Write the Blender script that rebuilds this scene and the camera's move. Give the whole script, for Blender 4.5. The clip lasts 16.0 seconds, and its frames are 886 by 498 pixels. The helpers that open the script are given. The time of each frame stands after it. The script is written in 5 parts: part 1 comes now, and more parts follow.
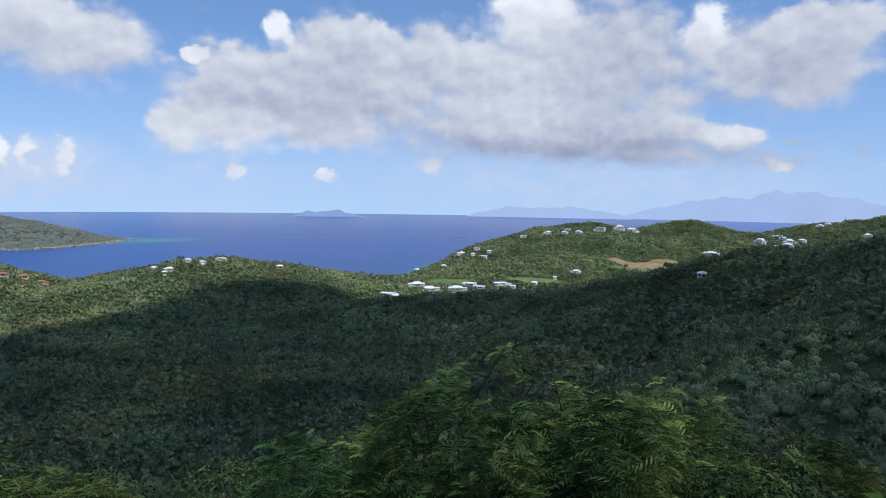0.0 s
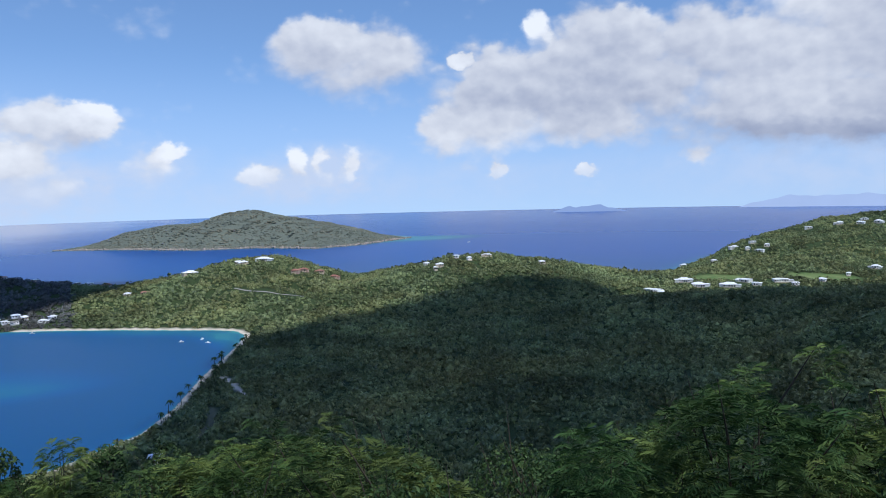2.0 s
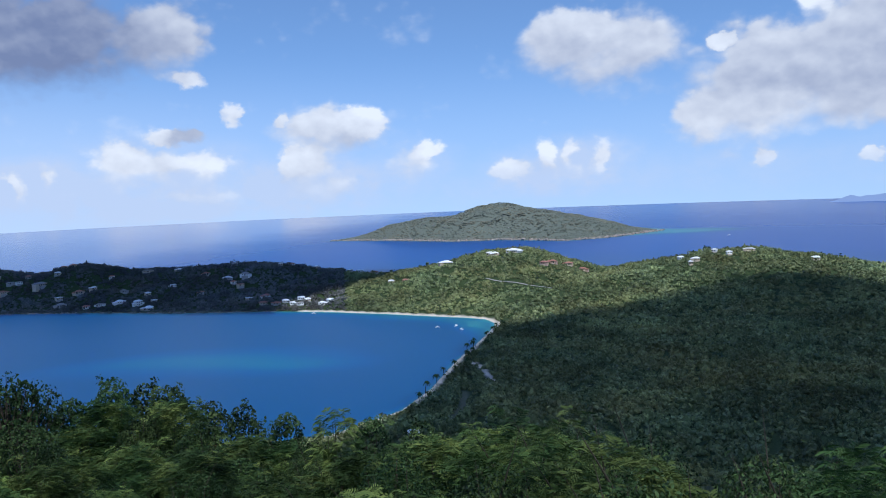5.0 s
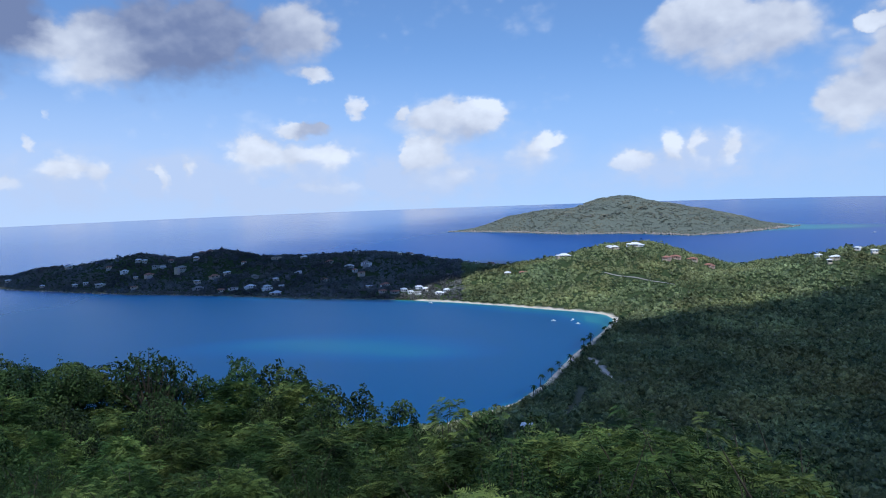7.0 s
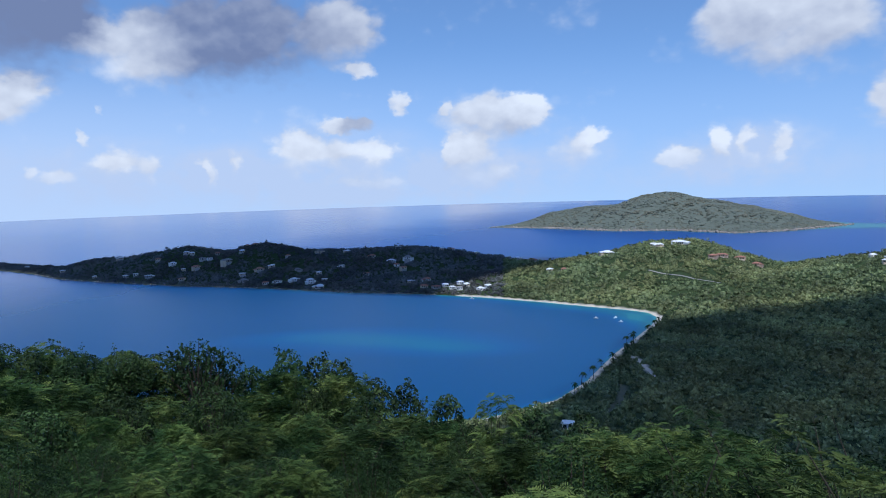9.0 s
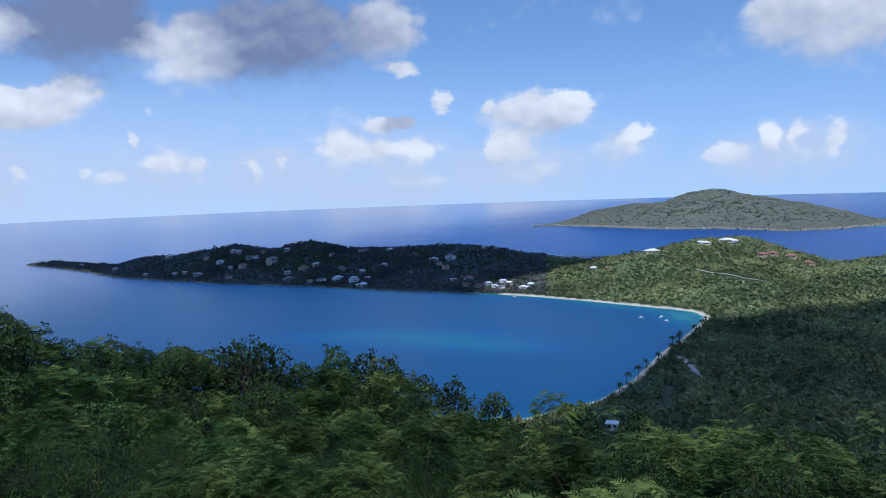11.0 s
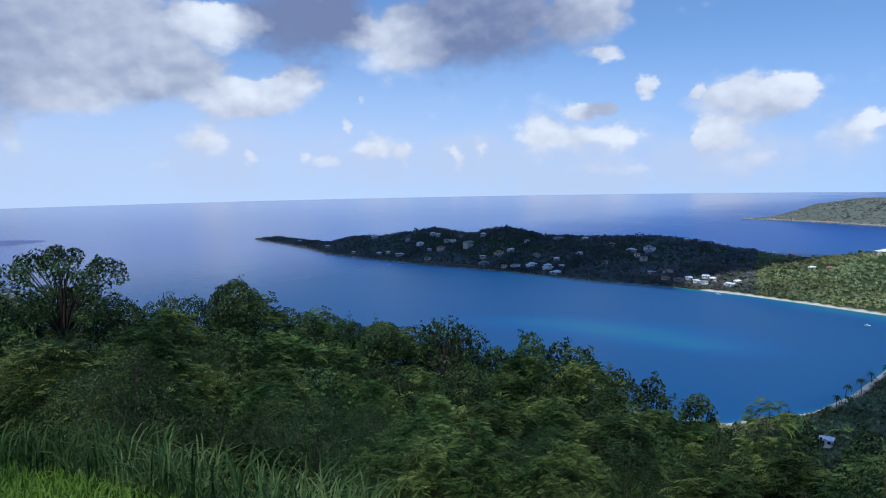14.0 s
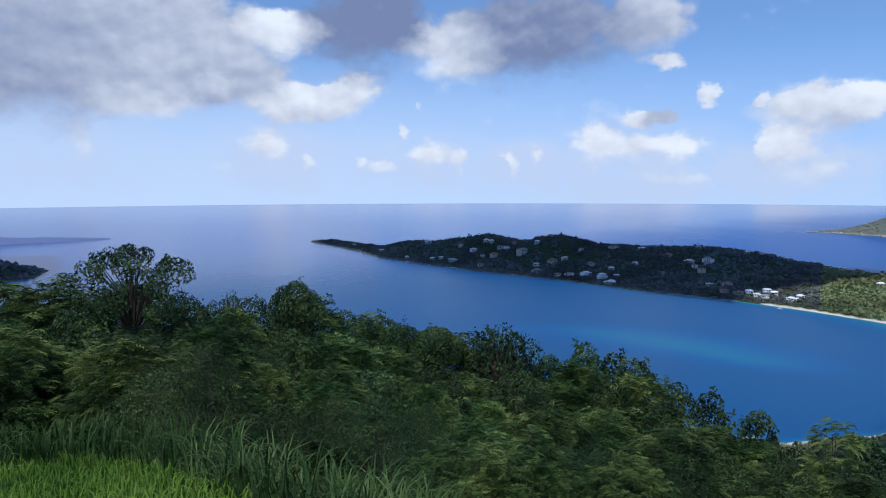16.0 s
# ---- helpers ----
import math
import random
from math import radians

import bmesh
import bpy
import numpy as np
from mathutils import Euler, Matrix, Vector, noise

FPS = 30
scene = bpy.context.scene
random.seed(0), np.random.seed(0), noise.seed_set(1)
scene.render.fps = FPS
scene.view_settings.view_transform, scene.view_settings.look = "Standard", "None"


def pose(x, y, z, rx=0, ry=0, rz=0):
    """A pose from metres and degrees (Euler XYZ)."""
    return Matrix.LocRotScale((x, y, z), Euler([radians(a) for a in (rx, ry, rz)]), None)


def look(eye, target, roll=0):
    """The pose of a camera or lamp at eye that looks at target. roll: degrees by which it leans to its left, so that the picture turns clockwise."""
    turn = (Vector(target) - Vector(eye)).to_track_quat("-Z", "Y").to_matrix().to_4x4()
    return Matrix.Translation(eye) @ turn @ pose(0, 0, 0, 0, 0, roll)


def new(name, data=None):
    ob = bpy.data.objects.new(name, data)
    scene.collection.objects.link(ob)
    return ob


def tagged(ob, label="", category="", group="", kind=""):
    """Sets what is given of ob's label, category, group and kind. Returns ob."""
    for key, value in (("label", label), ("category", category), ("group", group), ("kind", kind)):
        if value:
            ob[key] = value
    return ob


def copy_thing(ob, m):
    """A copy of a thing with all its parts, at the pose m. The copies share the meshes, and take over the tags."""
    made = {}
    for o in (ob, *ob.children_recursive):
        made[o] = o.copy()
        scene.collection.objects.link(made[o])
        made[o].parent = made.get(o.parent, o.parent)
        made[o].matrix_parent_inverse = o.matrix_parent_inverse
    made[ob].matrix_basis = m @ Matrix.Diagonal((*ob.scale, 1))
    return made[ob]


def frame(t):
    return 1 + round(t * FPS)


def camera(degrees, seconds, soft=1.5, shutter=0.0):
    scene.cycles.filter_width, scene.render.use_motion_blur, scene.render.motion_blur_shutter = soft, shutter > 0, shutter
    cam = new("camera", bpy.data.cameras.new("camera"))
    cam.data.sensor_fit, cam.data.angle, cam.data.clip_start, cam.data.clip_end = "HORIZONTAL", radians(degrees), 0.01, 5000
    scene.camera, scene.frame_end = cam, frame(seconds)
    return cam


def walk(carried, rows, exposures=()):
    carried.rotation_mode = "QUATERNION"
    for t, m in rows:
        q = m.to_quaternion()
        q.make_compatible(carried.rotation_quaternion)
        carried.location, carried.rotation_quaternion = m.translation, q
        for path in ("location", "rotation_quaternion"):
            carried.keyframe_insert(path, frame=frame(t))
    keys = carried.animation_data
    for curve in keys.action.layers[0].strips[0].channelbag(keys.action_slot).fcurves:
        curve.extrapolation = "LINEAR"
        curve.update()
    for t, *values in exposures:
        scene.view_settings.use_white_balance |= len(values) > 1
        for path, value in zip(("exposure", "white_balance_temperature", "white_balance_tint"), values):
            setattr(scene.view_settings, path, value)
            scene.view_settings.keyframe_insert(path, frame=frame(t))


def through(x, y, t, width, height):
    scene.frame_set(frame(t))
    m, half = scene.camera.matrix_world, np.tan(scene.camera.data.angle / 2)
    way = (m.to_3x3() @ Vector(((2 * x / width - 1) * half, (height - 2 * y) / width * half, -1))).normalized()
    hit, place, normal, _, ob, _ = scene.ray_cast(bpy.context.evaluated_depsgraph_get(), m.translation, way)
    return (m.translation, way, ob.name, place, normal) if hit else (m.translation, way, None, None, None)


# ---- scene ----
cam = camera(62.85, 16.0, soft=1.0)
# seconds, place from the lookout point (140 m above the sea), yaw, pitch, roll
ROWS = [
    (0.0, -0.044, 0.036, 139.939, 0.23, -4.33, -0.85),
    (0.5, -0.100, 0.001, 139.943, 4.29, -4.31, -0.46),
    (1.0, -0.120, -0.007, 139.945, 11.23, -4.41, 0.68),
    (1.5, -0.169, -0.019, 139.939, 18.19, -4.40, 1.21),
    (2.0, -0.210, -0.038, 139.935, 20.54, -4.60, 1.38),
    (2.5, -0.217, -0.070, 139.945, 21.98, -4.55, 1.96),
    (3.0, -0.206, -0.038, 139.937, 25.87, -4.27, 2.61),
    (3.5, -0.161, -0.038, 139.951, 30.35, -4.20, 3.06),
    (4.0, -0.154, -0.007, 139.944, 33.37, -4.57, 2.43),
    (4.5, -0.163, -0.017, 139.947, 36.33, -4.47, 2.58),
    (5.0, -0.164, -0.019, 139.944, 40.00, -4.58, 2.35),
    (7.5, -0.430, 0.196, 139.886, 50.73, -4.88, 2.07),
    (8.0, -0.476, 0.209, 139.881, 52.11, -4.93, 1.98),
    (8.5, -0.515, 0.192, 139.861, 52.98, -5.04, 1.75),
    (9.0, -0.531, 0.044, 139.882, 52.61, -5.13, 1.74),
    (11.5, -0.709, -0.162, 139.850, 57.22, -5.26, 1.90),
    (12.0, -0.829, -0.103, 139.808, 58.93, -5.45, 1.67),
    (12.5, -0.887, -0.119, 139.812, 62.79, -5.58, 1.89),
    (13.0, -0.865, -0.185, 139.845, 67.23, -5.46, 2.14),
    (13.5, -0.812, -0.283, 139.869, 69.57, -5.63, 1.47),
    (14.0, -0.810, -0.318, 139.860, 71.40, -5.75, 1.09),
    (14.5, -0.851, -0.338, 139.857, 73.04, -5.57, 1.01),
    (15.0, -0.789, -0.377, 139.863, 74.29, -5.37, 1.02),
    (15.5, -0.766, -0.430, 139.868, 74.99, -5.33, 0.62),
    (16.0, -0.738, -0.472, 139.887, 75.70, -5.23, 0.17),
]
walk(cam, [(t, pose(x, y, z, 90 + pitch, roll, yaw)) for t, x, y, z, yaw, pitch, roll in ROWS],
     [(0.0, 0.25, 5900, 10), (3.0, 0.27, 5700, 10), (9.0, 0.16, 5450, 10), (12.5, 0.15, 5450, 10), (16.0, 0.23, 5600, 10)])

# ---- daylight: sky with clouds, one sun behind the lookout ----
SUN_AZ, SUN_EL = -128.0, 58.0      # azimuth left of straight ahead, elevation
sun_way = Vector((-math.sin(radians(SUN_AZ)) * math.cos(radians(SUN_EL)), math.cos(radians(SUN_AZ)) * math.cos(radians(SUN_EL)), math.sin(radians(SUN_EL))))
sun = new("sun", bpy.data.lights.new("sun", "SUN"))
sun.data.energy, sun.data.angle, sun.data.color = 3.1, radians(1.2), (1.0, 0.95, 0.86)
sun.matrix_world = look(sun_way * 1500, (0, 0, 0))

# Clouds of the open sky: azimuth, elevation, half width, half height (degrees), density, greyness.
BANK = [(26.9, 10, 5.2, 2.8, 1, 0.3), (30.3, 11.3, 2.9, 2.1, 0.9, 0.25), (14.7, 8.8, 5.8, 2.1, 1, 0.34), (8.8, 10.5, 3.6, 2.9, 1, 0.34), (16.8, 4.6, 4.9, 1.8, 1, 0.02), (8.8, 4.4, 3.2, 1.5, 1, 0.15), (1.9, 9.3, 5.7, 3.4, 1, 0.36), (-6.4, 13.6, 3, 2.1, 1, -0.1), (-6, 8.5, 5.6, 4, 1, 0.2), (-13.2, 10.1, 5, 4.5, 1, 0.5), (-14.7, 4.2, 7, 1.4, 0.9, 0.6), (-23.1, 9.3, 5.5, 2.7, 1, 0.42), (-27.6, 11.9, 4.1, 1.6, 1, 0.42), (-9.2, 4.9, 7.7, 1.5, 0.9, 0.4), (-3.9, 5.7, 3.5, 1.7, 1, 0.12)]
FILL = [(14.7, 6.7, 7, 1.7, 0.9, 0.42), (7.1, 6.6, 5.2, 2.1, 0.9, 0.4), (-4, 4.2, 10, 1.8, 0.75, 0.5), (-18.8, 2.7, 8.7, 0.9, 0.5, 0.7), (-26.4, 9.1, 4.2, 2.6, 0.8, 0.35), (20.8, 4.4, 1.9, 1.6, 0.7, 0.1), (60.4, 3.4, 4.7, 1.1, 0.24, 0.3), (49.9, 0.1, 3.5, 1, 0.24, 0.2), (32.2, 1.4, 3.3, 1, 0.24, 0.15), (77.6, 1.8, 3.7, 1, 0.24, 0.15)]
TRAILS = [(49.6, 1.2, 4.5, 2.1, 0.8, 0), (42.5, 2.2, 3.3, 1.8, 0.64, 0), (60.9, 1.8, 8.1, 2.5, 0.72, 0), (31.5, 1.3, 5, 1.8, 0.64, 0), (69.3, 1.5, 3, 1.9, 0.56, 0), (76.4, 1.8, 4.6, 1.9, 0.64, 0), (88.9, 2.2, 4.3, 2.4, 0.64, 0), (69.5, 1.3, 2.6, 1.7, 0.48, 0), (29.5, 2, 3.7, 1.7, 0.64, 0)]
PUFFS = [(13.1, 12.2, 1.1, 1.3, 0.99, -0.3), (18.9, 10, 0.7, 0.4, 0.9, -0.2), (-19.2, 11.8, 1.3, 2.1, 0.9, -0.25), (-21.1, 4.6, 1.9, 1, 0.81, 0.05), (1.3, 2.1, 1.2, 0.7, 0.68, 0.1), (16.2, 1.6, 1, 0.7, 0.54, 0.15), (9.5, 1.3, 0.9, 0.4, 0.41, 0.2), (-24.7, 2.2, 0.9, 0.4, 0.54, 0.15), (-25.5, 4, 0.8, 0.4, 0.45, 0.8), (-29.7, 3.6, 1, 0.3, 0.45, 0.8), (6.3, 12.1, 1.3, 1.2, 0.45, 0.4), (18.8, 2, 0.8, 0.5, 0.36, 0.2), (-17.5, 6.3, 2.4, 1.6, 0.72, 0.3)]
CUMULUS = [(48.5, 4.86, 3.7, 1.68, 0.92, 0.16), (46.1, 5.7, 1.5, 1.2, 1.01, -0.2), (50.3, 2.7, 2.1, 1.2, 0.92, -0.05), (49.8, 0.98, 2.7, 1.44, 0.64, 0.1), (51.8, 2.71, 0.8, 1.08, 0.92, -0.15), (40.8, 3.34, 1.1, 0.72, 0.92, -0.1), (42.5, 2.39, 2.2, 1.32, 0.55, 0.1), (64.1, 2.67, 1.8, 1.56, 0.97, -0.1), (57.7, 2.61, 1.9, 1.08, 0.92, -0.1), (61, 4.85, 0.9, 0.6, 0.74, 0.05), (59.4, 4.66, 1.7, 0.48, 0.64, 0.7), (58.6, 0.33, 3.3, 0.84, 0.6, 0.1), (60.9, 2.31, 1.4, 1.08, 0.55, 0.1)]
WISPS = [(34.9, 1.33, 1.2, 0.84, 0.81, 0), (31.9, 2.61, 0.9, 1.08, 0.81, -0.1), (30.1, 2.72, 0.6, 0.96, 0.68, 0), (27.9, 2.09, 0.6, 1.32, 0.68, 0), (31.7, 0.8, 3.9, 1.2, 0.3, 0.1), (55.6, 6.24, 0.4, 0.72, 0.55, 0.1), (68.1, 2.12, 0.4, 0.96, 0.42, 0.1), (70.3, 1.39, 0.5, 1.32, 0.47, 0.1), (52.3, 6.06, 0.4, 0.48, 0.42, 0.2), (16.2, 1.52, 0.9, 0.96, 0.51, 0.1), (9.6, 1.46, 0.5, 0.48, 0.51, 0.1)]
DARK = [(81.9, 11.6, 4.5, 3.1, 1.1, 1.45), (68.2, 11.1, 6.5, 3.3, 1.1, 1.2), (75.1, 9.8, 3.3, 2.2, 1, -0.15), (60, 11.5, 2.7, 2.4, 1, 0.5), (58.7, 8.8, 1.8, 0.6, 0.85, 0.15), (87.8, 11.2, 2.7, 1.4, 1.1, -0.3), (91.5, 8.1, 3.7, 2.2, 1, 0.55), (85.7, 6.1, 3.4, 1.3, 1, 0.05), (82.5, 7.4, 1.9, 1, 0.9, 0.05), (89.2, 3, 2, 1.6, 0.75, 0.05), (86.1, 1.8, 0.6, 0.6, 0.6, 0.1), (92.9, 7.2, 1.3, 1.1, 0.9, 0)]
LOW = [(76.8, 2.31, 1.5, 1.08, 0.72, 0), (74.4, 1.81, 0.8, 1.08, 0.55, 0.05), (78.7, 4.13, 0.5, 0.84, 0.64, 0.1), (77.4, 6.16, 0.3, 0.48, 0.47, 0.1), (80.5, 1.15, 1.4, 0.6, 0.51, 0.1), (70.8, 1.3, 0.4, 1.2, 0.59, 0.1), (68.6, 1.81, 0.4, 1.08, 0.55, 0.1), (56.2, 6.54, 0.4, 0.72, 0.51, 0.1), (82.1, 1.66, 0.4, 0.48, 0.42, 0.1)]
WEST = [(104.6, 8.2, 5, 4.1, 1, 0.8), (94, 8.6, 4.7, 2.8, 1, 0.36), (97.8, 11.9, 7.5, 1.9, 1, 0.55), (98, 5.8, 3.4, 1.3, 1, 0), (86.3, 5.7, 4.2, 1.1, 0.9, 0.05), (102.1, 3, 0.7, 1.6, 0.45, 0.1), (99.8, 8.1, 4.4, 2.3, 0.9, 0.45), (111.3, 6.9, 5.2, 4.2, 1, 0.8), (108, 16.7, 12.3, 4.9, 1, 0.4)]
VEIL = [(103.9, 1.4, 6.5, 3.7, 0.6, 0), (-11.4, 1.2, 17.4, 2.4, 0.55, 0), (19.7, 0.7, 10.2, 1.9, 0.35, 0), (55.8, 0.1, 16.9, 2.1, 0.5, 0), (32.6, 0.1, 7, 1.8, 0.3, 0), (85.3, 1, 12.4, 2.4, 0.5, 0), (62.5, -0.6, 11.4, 2, 0.35, 0)]

world = bpy.data.worlds.new("sky")
scene.world = world
world.use_nodes = True
tree = world.node_tree
tree.nodes.clear()


def wire(tree, node, slot, value):
    if isinstance(value, bpy.types.NodeSocket):
        tree.links.new(value, node.inputs[slot])
    elif value is not None:
        node.inputs[slot].default_value = value


def maths(tree, op, *values, clamp=False):
    n = tree.nodes.new("ShaderNodeMath")
    n.operation, n.use_clamp = op, clamp
    for i, v in enumerate(values):
        wire(tree, n, i, v)
    return n.outputs[0]


def vmath(tree, op, *values, out=0):
    n = tree.nodes.new("ShaderNodeVectorMath")
    n.operation = op
    for i, v in enumerate(values):
        wire(tree, n, i, v)
    return n.outputs[out]


def ranged(tree, value, a, b, c=0.0, d=1.0, kind="SMOOTHSTEP"):
    n = tree.nodes.new("ShaderNodeMapRange")
    n.interpolation_type = kind
    for i, v in enumerate((value, a, b, c, d)):
        wire(tree, n, i, v)
    return n.outputs[0]


def noise_at(tree, vector, scale, detail=6.0, rough=0.55, out=0):
    n = tree.nodes.new("ShaderNodeTexNoise")
    wire(tree, n, "Vector", vector)
    n.inputs["Scale"].default_value, n.inputs["Detail"].default_value, n.inputs["Roughness"].default_value = scale, detail, rough
    return n.outputs[out]


def blend(tree, fac, a, b, kind="MIX"):
    n = tree.nodes.new("ShaderNodeMix")
    n.data_type, n.blend_type = "RGBA", kind
    wire(tree, n, 0, fac)
    wire(tree, n, 6, a)
    wire(tree, n, 7, b)
    return n.outputs[2]


way = tree.nodes.new("ShaderNodeTexCoord").outputs["Generated"]
apart = tree.nodes.new("ShaderNodeSeparateXYZ")
wire(tree, apart, 0, way)
az = maths(tree, "MULTIPLY", maths(tree, "ARCTAN2", maths(tree, "MULTIPLY", apart.outputs[0], -1.0), apart.outputs[1]), 57.2958)
el = maths(tree, "MULTIPLY", maths(tree, "ARCSINE", apart.outputs[2]), 57.2958)
flat = tree.nodes.new("ShaderNodeCombineXYZ")
wire(tree, flat, 0, az)
wire(tree, flat, 1, el)
flat = flat.outputs[0]
grain = vmath(tree, "MULTIPLY", flat, (1.0, 1.35, 1.0))
warp = vmath(tree, "MULTIPLY", vmath(tree, "SUBTRACT", noise_at(tree, grain, 0.38, 3.0, 0.5, out=1), (0.5, 0.5, 0.5)), (2.6, 1.7, 0.0))
curl = vmath(tree, "MULTIPLY", vmath(tree, "SUBTRACT", noise_at(tree, grain, 1.5, 3.0, 0.55, out=1), (0.5, 0.5, 0.5)), (0.7, 0.6, 0.0))
flat_warped = vmath(tree, "ADD", vmath(tree, "ADD", flat, warp), curl)


def heap(tree, at, rows):
    """Sum of soft ovals about the given cloud places, and the same weighted by their greyness."""
    total, shade = None, None
    for a, e, ra, re, dense, grey in rows:
        far = vmath(tree, "LENGTH", vmath(tree, "MULTIPLY", vmath(tree, "SUBTRACT", at, (a, e, 0)), (1 / ra, 1 / re, 0)), out=1)
        g = ranged(tree, far, 1.55, 0.25, 0.0, dense)
        total = g if total is None else maths(tree, "ADD", total, g)
        shade = maths(tree, "MULTIPLY", g, grey) if shade is None else maths(tree, "MULTIPLY_ADD", g, grey, shade)
    return total, shade


def billows(tree, at):
    """Cauliflower relief: broad swellings, round heads and fine curls."""
    heads = tree.nodes.new("ShaderNodeTexVoronoi")
    heads.voronoi_dimensions, heads.normalize = "2D", True
    wire(tree, heads, "Vector", vmath(tree, "ADD", at, vmath(tree, "MULTIPLY", curl, (0.7, 0.7, 0.0))))
    heads.inputs["Scale"].default_value, heads.inputs["Detail"].default_value, heads.inputs["Roughness"].default_value = 0.55, 1.5, 0.5
    broad = maths(tree, "MULTIPLY", maths(tree, "SUBTRACT", noise_at(tree, at, 0.20, 4.0, 0.50), 0.5), 1.7)
    return maths(tree, "MULTIPLY_ADD", maths(tree, "SUBTRACT", 0.32, heads.outputs["Distance"]), 0.85, broad)


CLOUDS = BANK + FILL + PUFFS + CUMULUS + WISPS + DARK + LOW + WEST
total, shade = heap(tree, flat_warped, CLOUDS)
total_up, _ = heap(tree, vmath(tree, "ADD", flat_warped, (-0.5, 1.1, 0.0)), [row for row in CLOUDS if row[3] > 0.8])
relief, relief_up = billows(tree, grain), billows(tree, vmath(tree, "ADD", grain, (-0.45, 1.0, 0.0)))
dense = maths(tree, "MULTIPLY_ADD", relief, 0.78, total)
base_side = maths(tree, "SUBTRACT", total_up, total)
soft = ranged(tree, base_side, -0.45, 0.25, 0.58, 1.15)
cover = ranged(tree, dense, 0.10, maths(tree, "ADD", soft, 0.10))
greyness = maths(tree, "DIVIDE", shade, maths(tree, "MAXIMUM", total, 0.05))
tone = maths(tree, "MULTIPLY_ADD", maths(tree, "SUBTRACT", relief_up, relief), 0.62, maths(tree, "MULTIPLY_ADD", base_side, 0.30, maths(tree, "MULTIPLY", greyness, 1.2)))
tone = maths(tree, "ADD", tone, ranged(tree, dense, 0.5, 2.2, -0.05, 0.22))
puffy = tree.nodes.new("ShaderNodeValToRGB")
wire(tree, puffy, 0, ranged(tree, tone, -0.4, 1.5, 0.0, 1.0, "LINEAR"))
for at, colour in ((0.27, (0.95, 0.95, 0.98, 1)), (0.60, (0.60, 0.63, 0.74, 1))):
    puffy.color_ramp.elements.new(at).color = colour
puffy.color_ramp.elements[0].color, puffy.color_ramp.elements[3].color = (1.22, 1.21, 1.20, 1), (0.28, 0.33, 0.50, 1)
cloud_colour = puffy.outputs[0]
mist, _ = heap(tree, flat_warped, VEIL + TRAILS)
mist = maths(tree, "MULTIPLY", mist, ranged(tree, noise_at(tree, grain, 0.35, 4.0, 0.55), 0.3, 0.7, 0.45, 1.15))

sky = tree.nodes.new("ShaderNodeTexSky")
sky.sky_type, sky.sun_disc = "NISHITA", False
sky.sun_elevation, sky.sun_rotation = radians(SUN_EL), radians(-SUN_AZ)
sky.air_density, sky.dust_density, sky.ozone_density, sky.altitude = 1.0, 0.0, 4.0, 140
wire(tree, sky, "Vector", vmath(tree, "NORMALIZE", vmath(tree, "ADD", way, (0, 0, 0.12))))
open_sky = tree.nodes.new("ShaderNodeBackground")
haze = ranged(tree, el, 11.0, -1.5, 0.0, 0.62)
hazy = blend(tree, haze, sky.outputs[0], (3.05, 3.8, 5.3, 1))
hazy = blend(tree, maths(tree, "MULTIPLY", ranged(tree, az, 35.0, 95.0, 0.0, 0.70), ranged(tree, el, 12.0, 0.0)), hazy, (4.5, 5.1, 6.1, 1))
wire(tree, open_sky, 0, hazy)
open_sky.inputs[1].default_value = 0.120
clouds = tree.nodes.new("ShaderNodeBackground")
wire(tree, clouds, 0, cloud_colour)
clouds.inputs[1].default_value = 0.63
veiled, both = tree.nodes.new("ShaderNodeMixShader"), tree.nodes.new("ShaderNodeMixShader")
far_haze = tree.nodes.new("ShaderNodeBackground")
far_haze.inputs[0].default_value, far_haze.inputs[1].default_value = (0.62, 0.69, 0.83, 1), 0.80
wire(tree, veiled, 0, maths(tree, "MINIMUM", mist, 0.85))
wire(tree, veiled, 1, open_sky.outputs[0])
wire(tree, veiled, 2, far_haze.outputs[0])
wire(tree, both, 0, maths(tree, "MULTIPLY", cover, ranged(tree, el, -1.2, 2.6, 0.15, 0.97)))
wire(tree, both, 1, veiled.outputs[0])
wire(tree, both, 2, clouds.outputs[0])
wire(tree, tree.nodes.new("ShaderNodeOutputWorld"), 0, both.outputs[0])

# ---- materials ----
def material(name, rough=0.8, spec=0.3, metal=0.0):
    m = bpy.data.materials.new(name)
    m.use_nodes = True
    t = m.node_tree
    b = t.nodes["Principled BSDF"]
    b.inputs["Roughness"].default_value, b.inputs["Metallic"].default_value = rough, metal
    b.inputs["Specular IOR Level"].default_value = spec
    return m, t, b


def position(t):
    return t.nodes.new("ShaderNodeNewGeometry").outputs["Position"]


def attribute(t, name):
    n = t.nodes.new("ShaderNodeAttribute")
    n.attribute_name = name
    return n.outputs["Fac"]


def island_random(t):
    return t.nodes.new("ShaderNodeNewGeometry").outputs["Random Per Island"]


def object_random(t):
    return t.nodes.new("ShaderNodeObjectInfo").outputs["Random"]


def ramp(t, fac, *stops):
    n = t.nodes.new("ShaderNodeValToRGB")
    wire(t, n, 0, fac)
    while len(n.color_ramp.elements) < len(stops):
        n.color_ramp.elements.new(0.5)
    for e, (at, colour) in zip(n.color_ramp.elements, stops):
        e.position, e.color = at, (*colour, 1)
    return n.outputs[0]


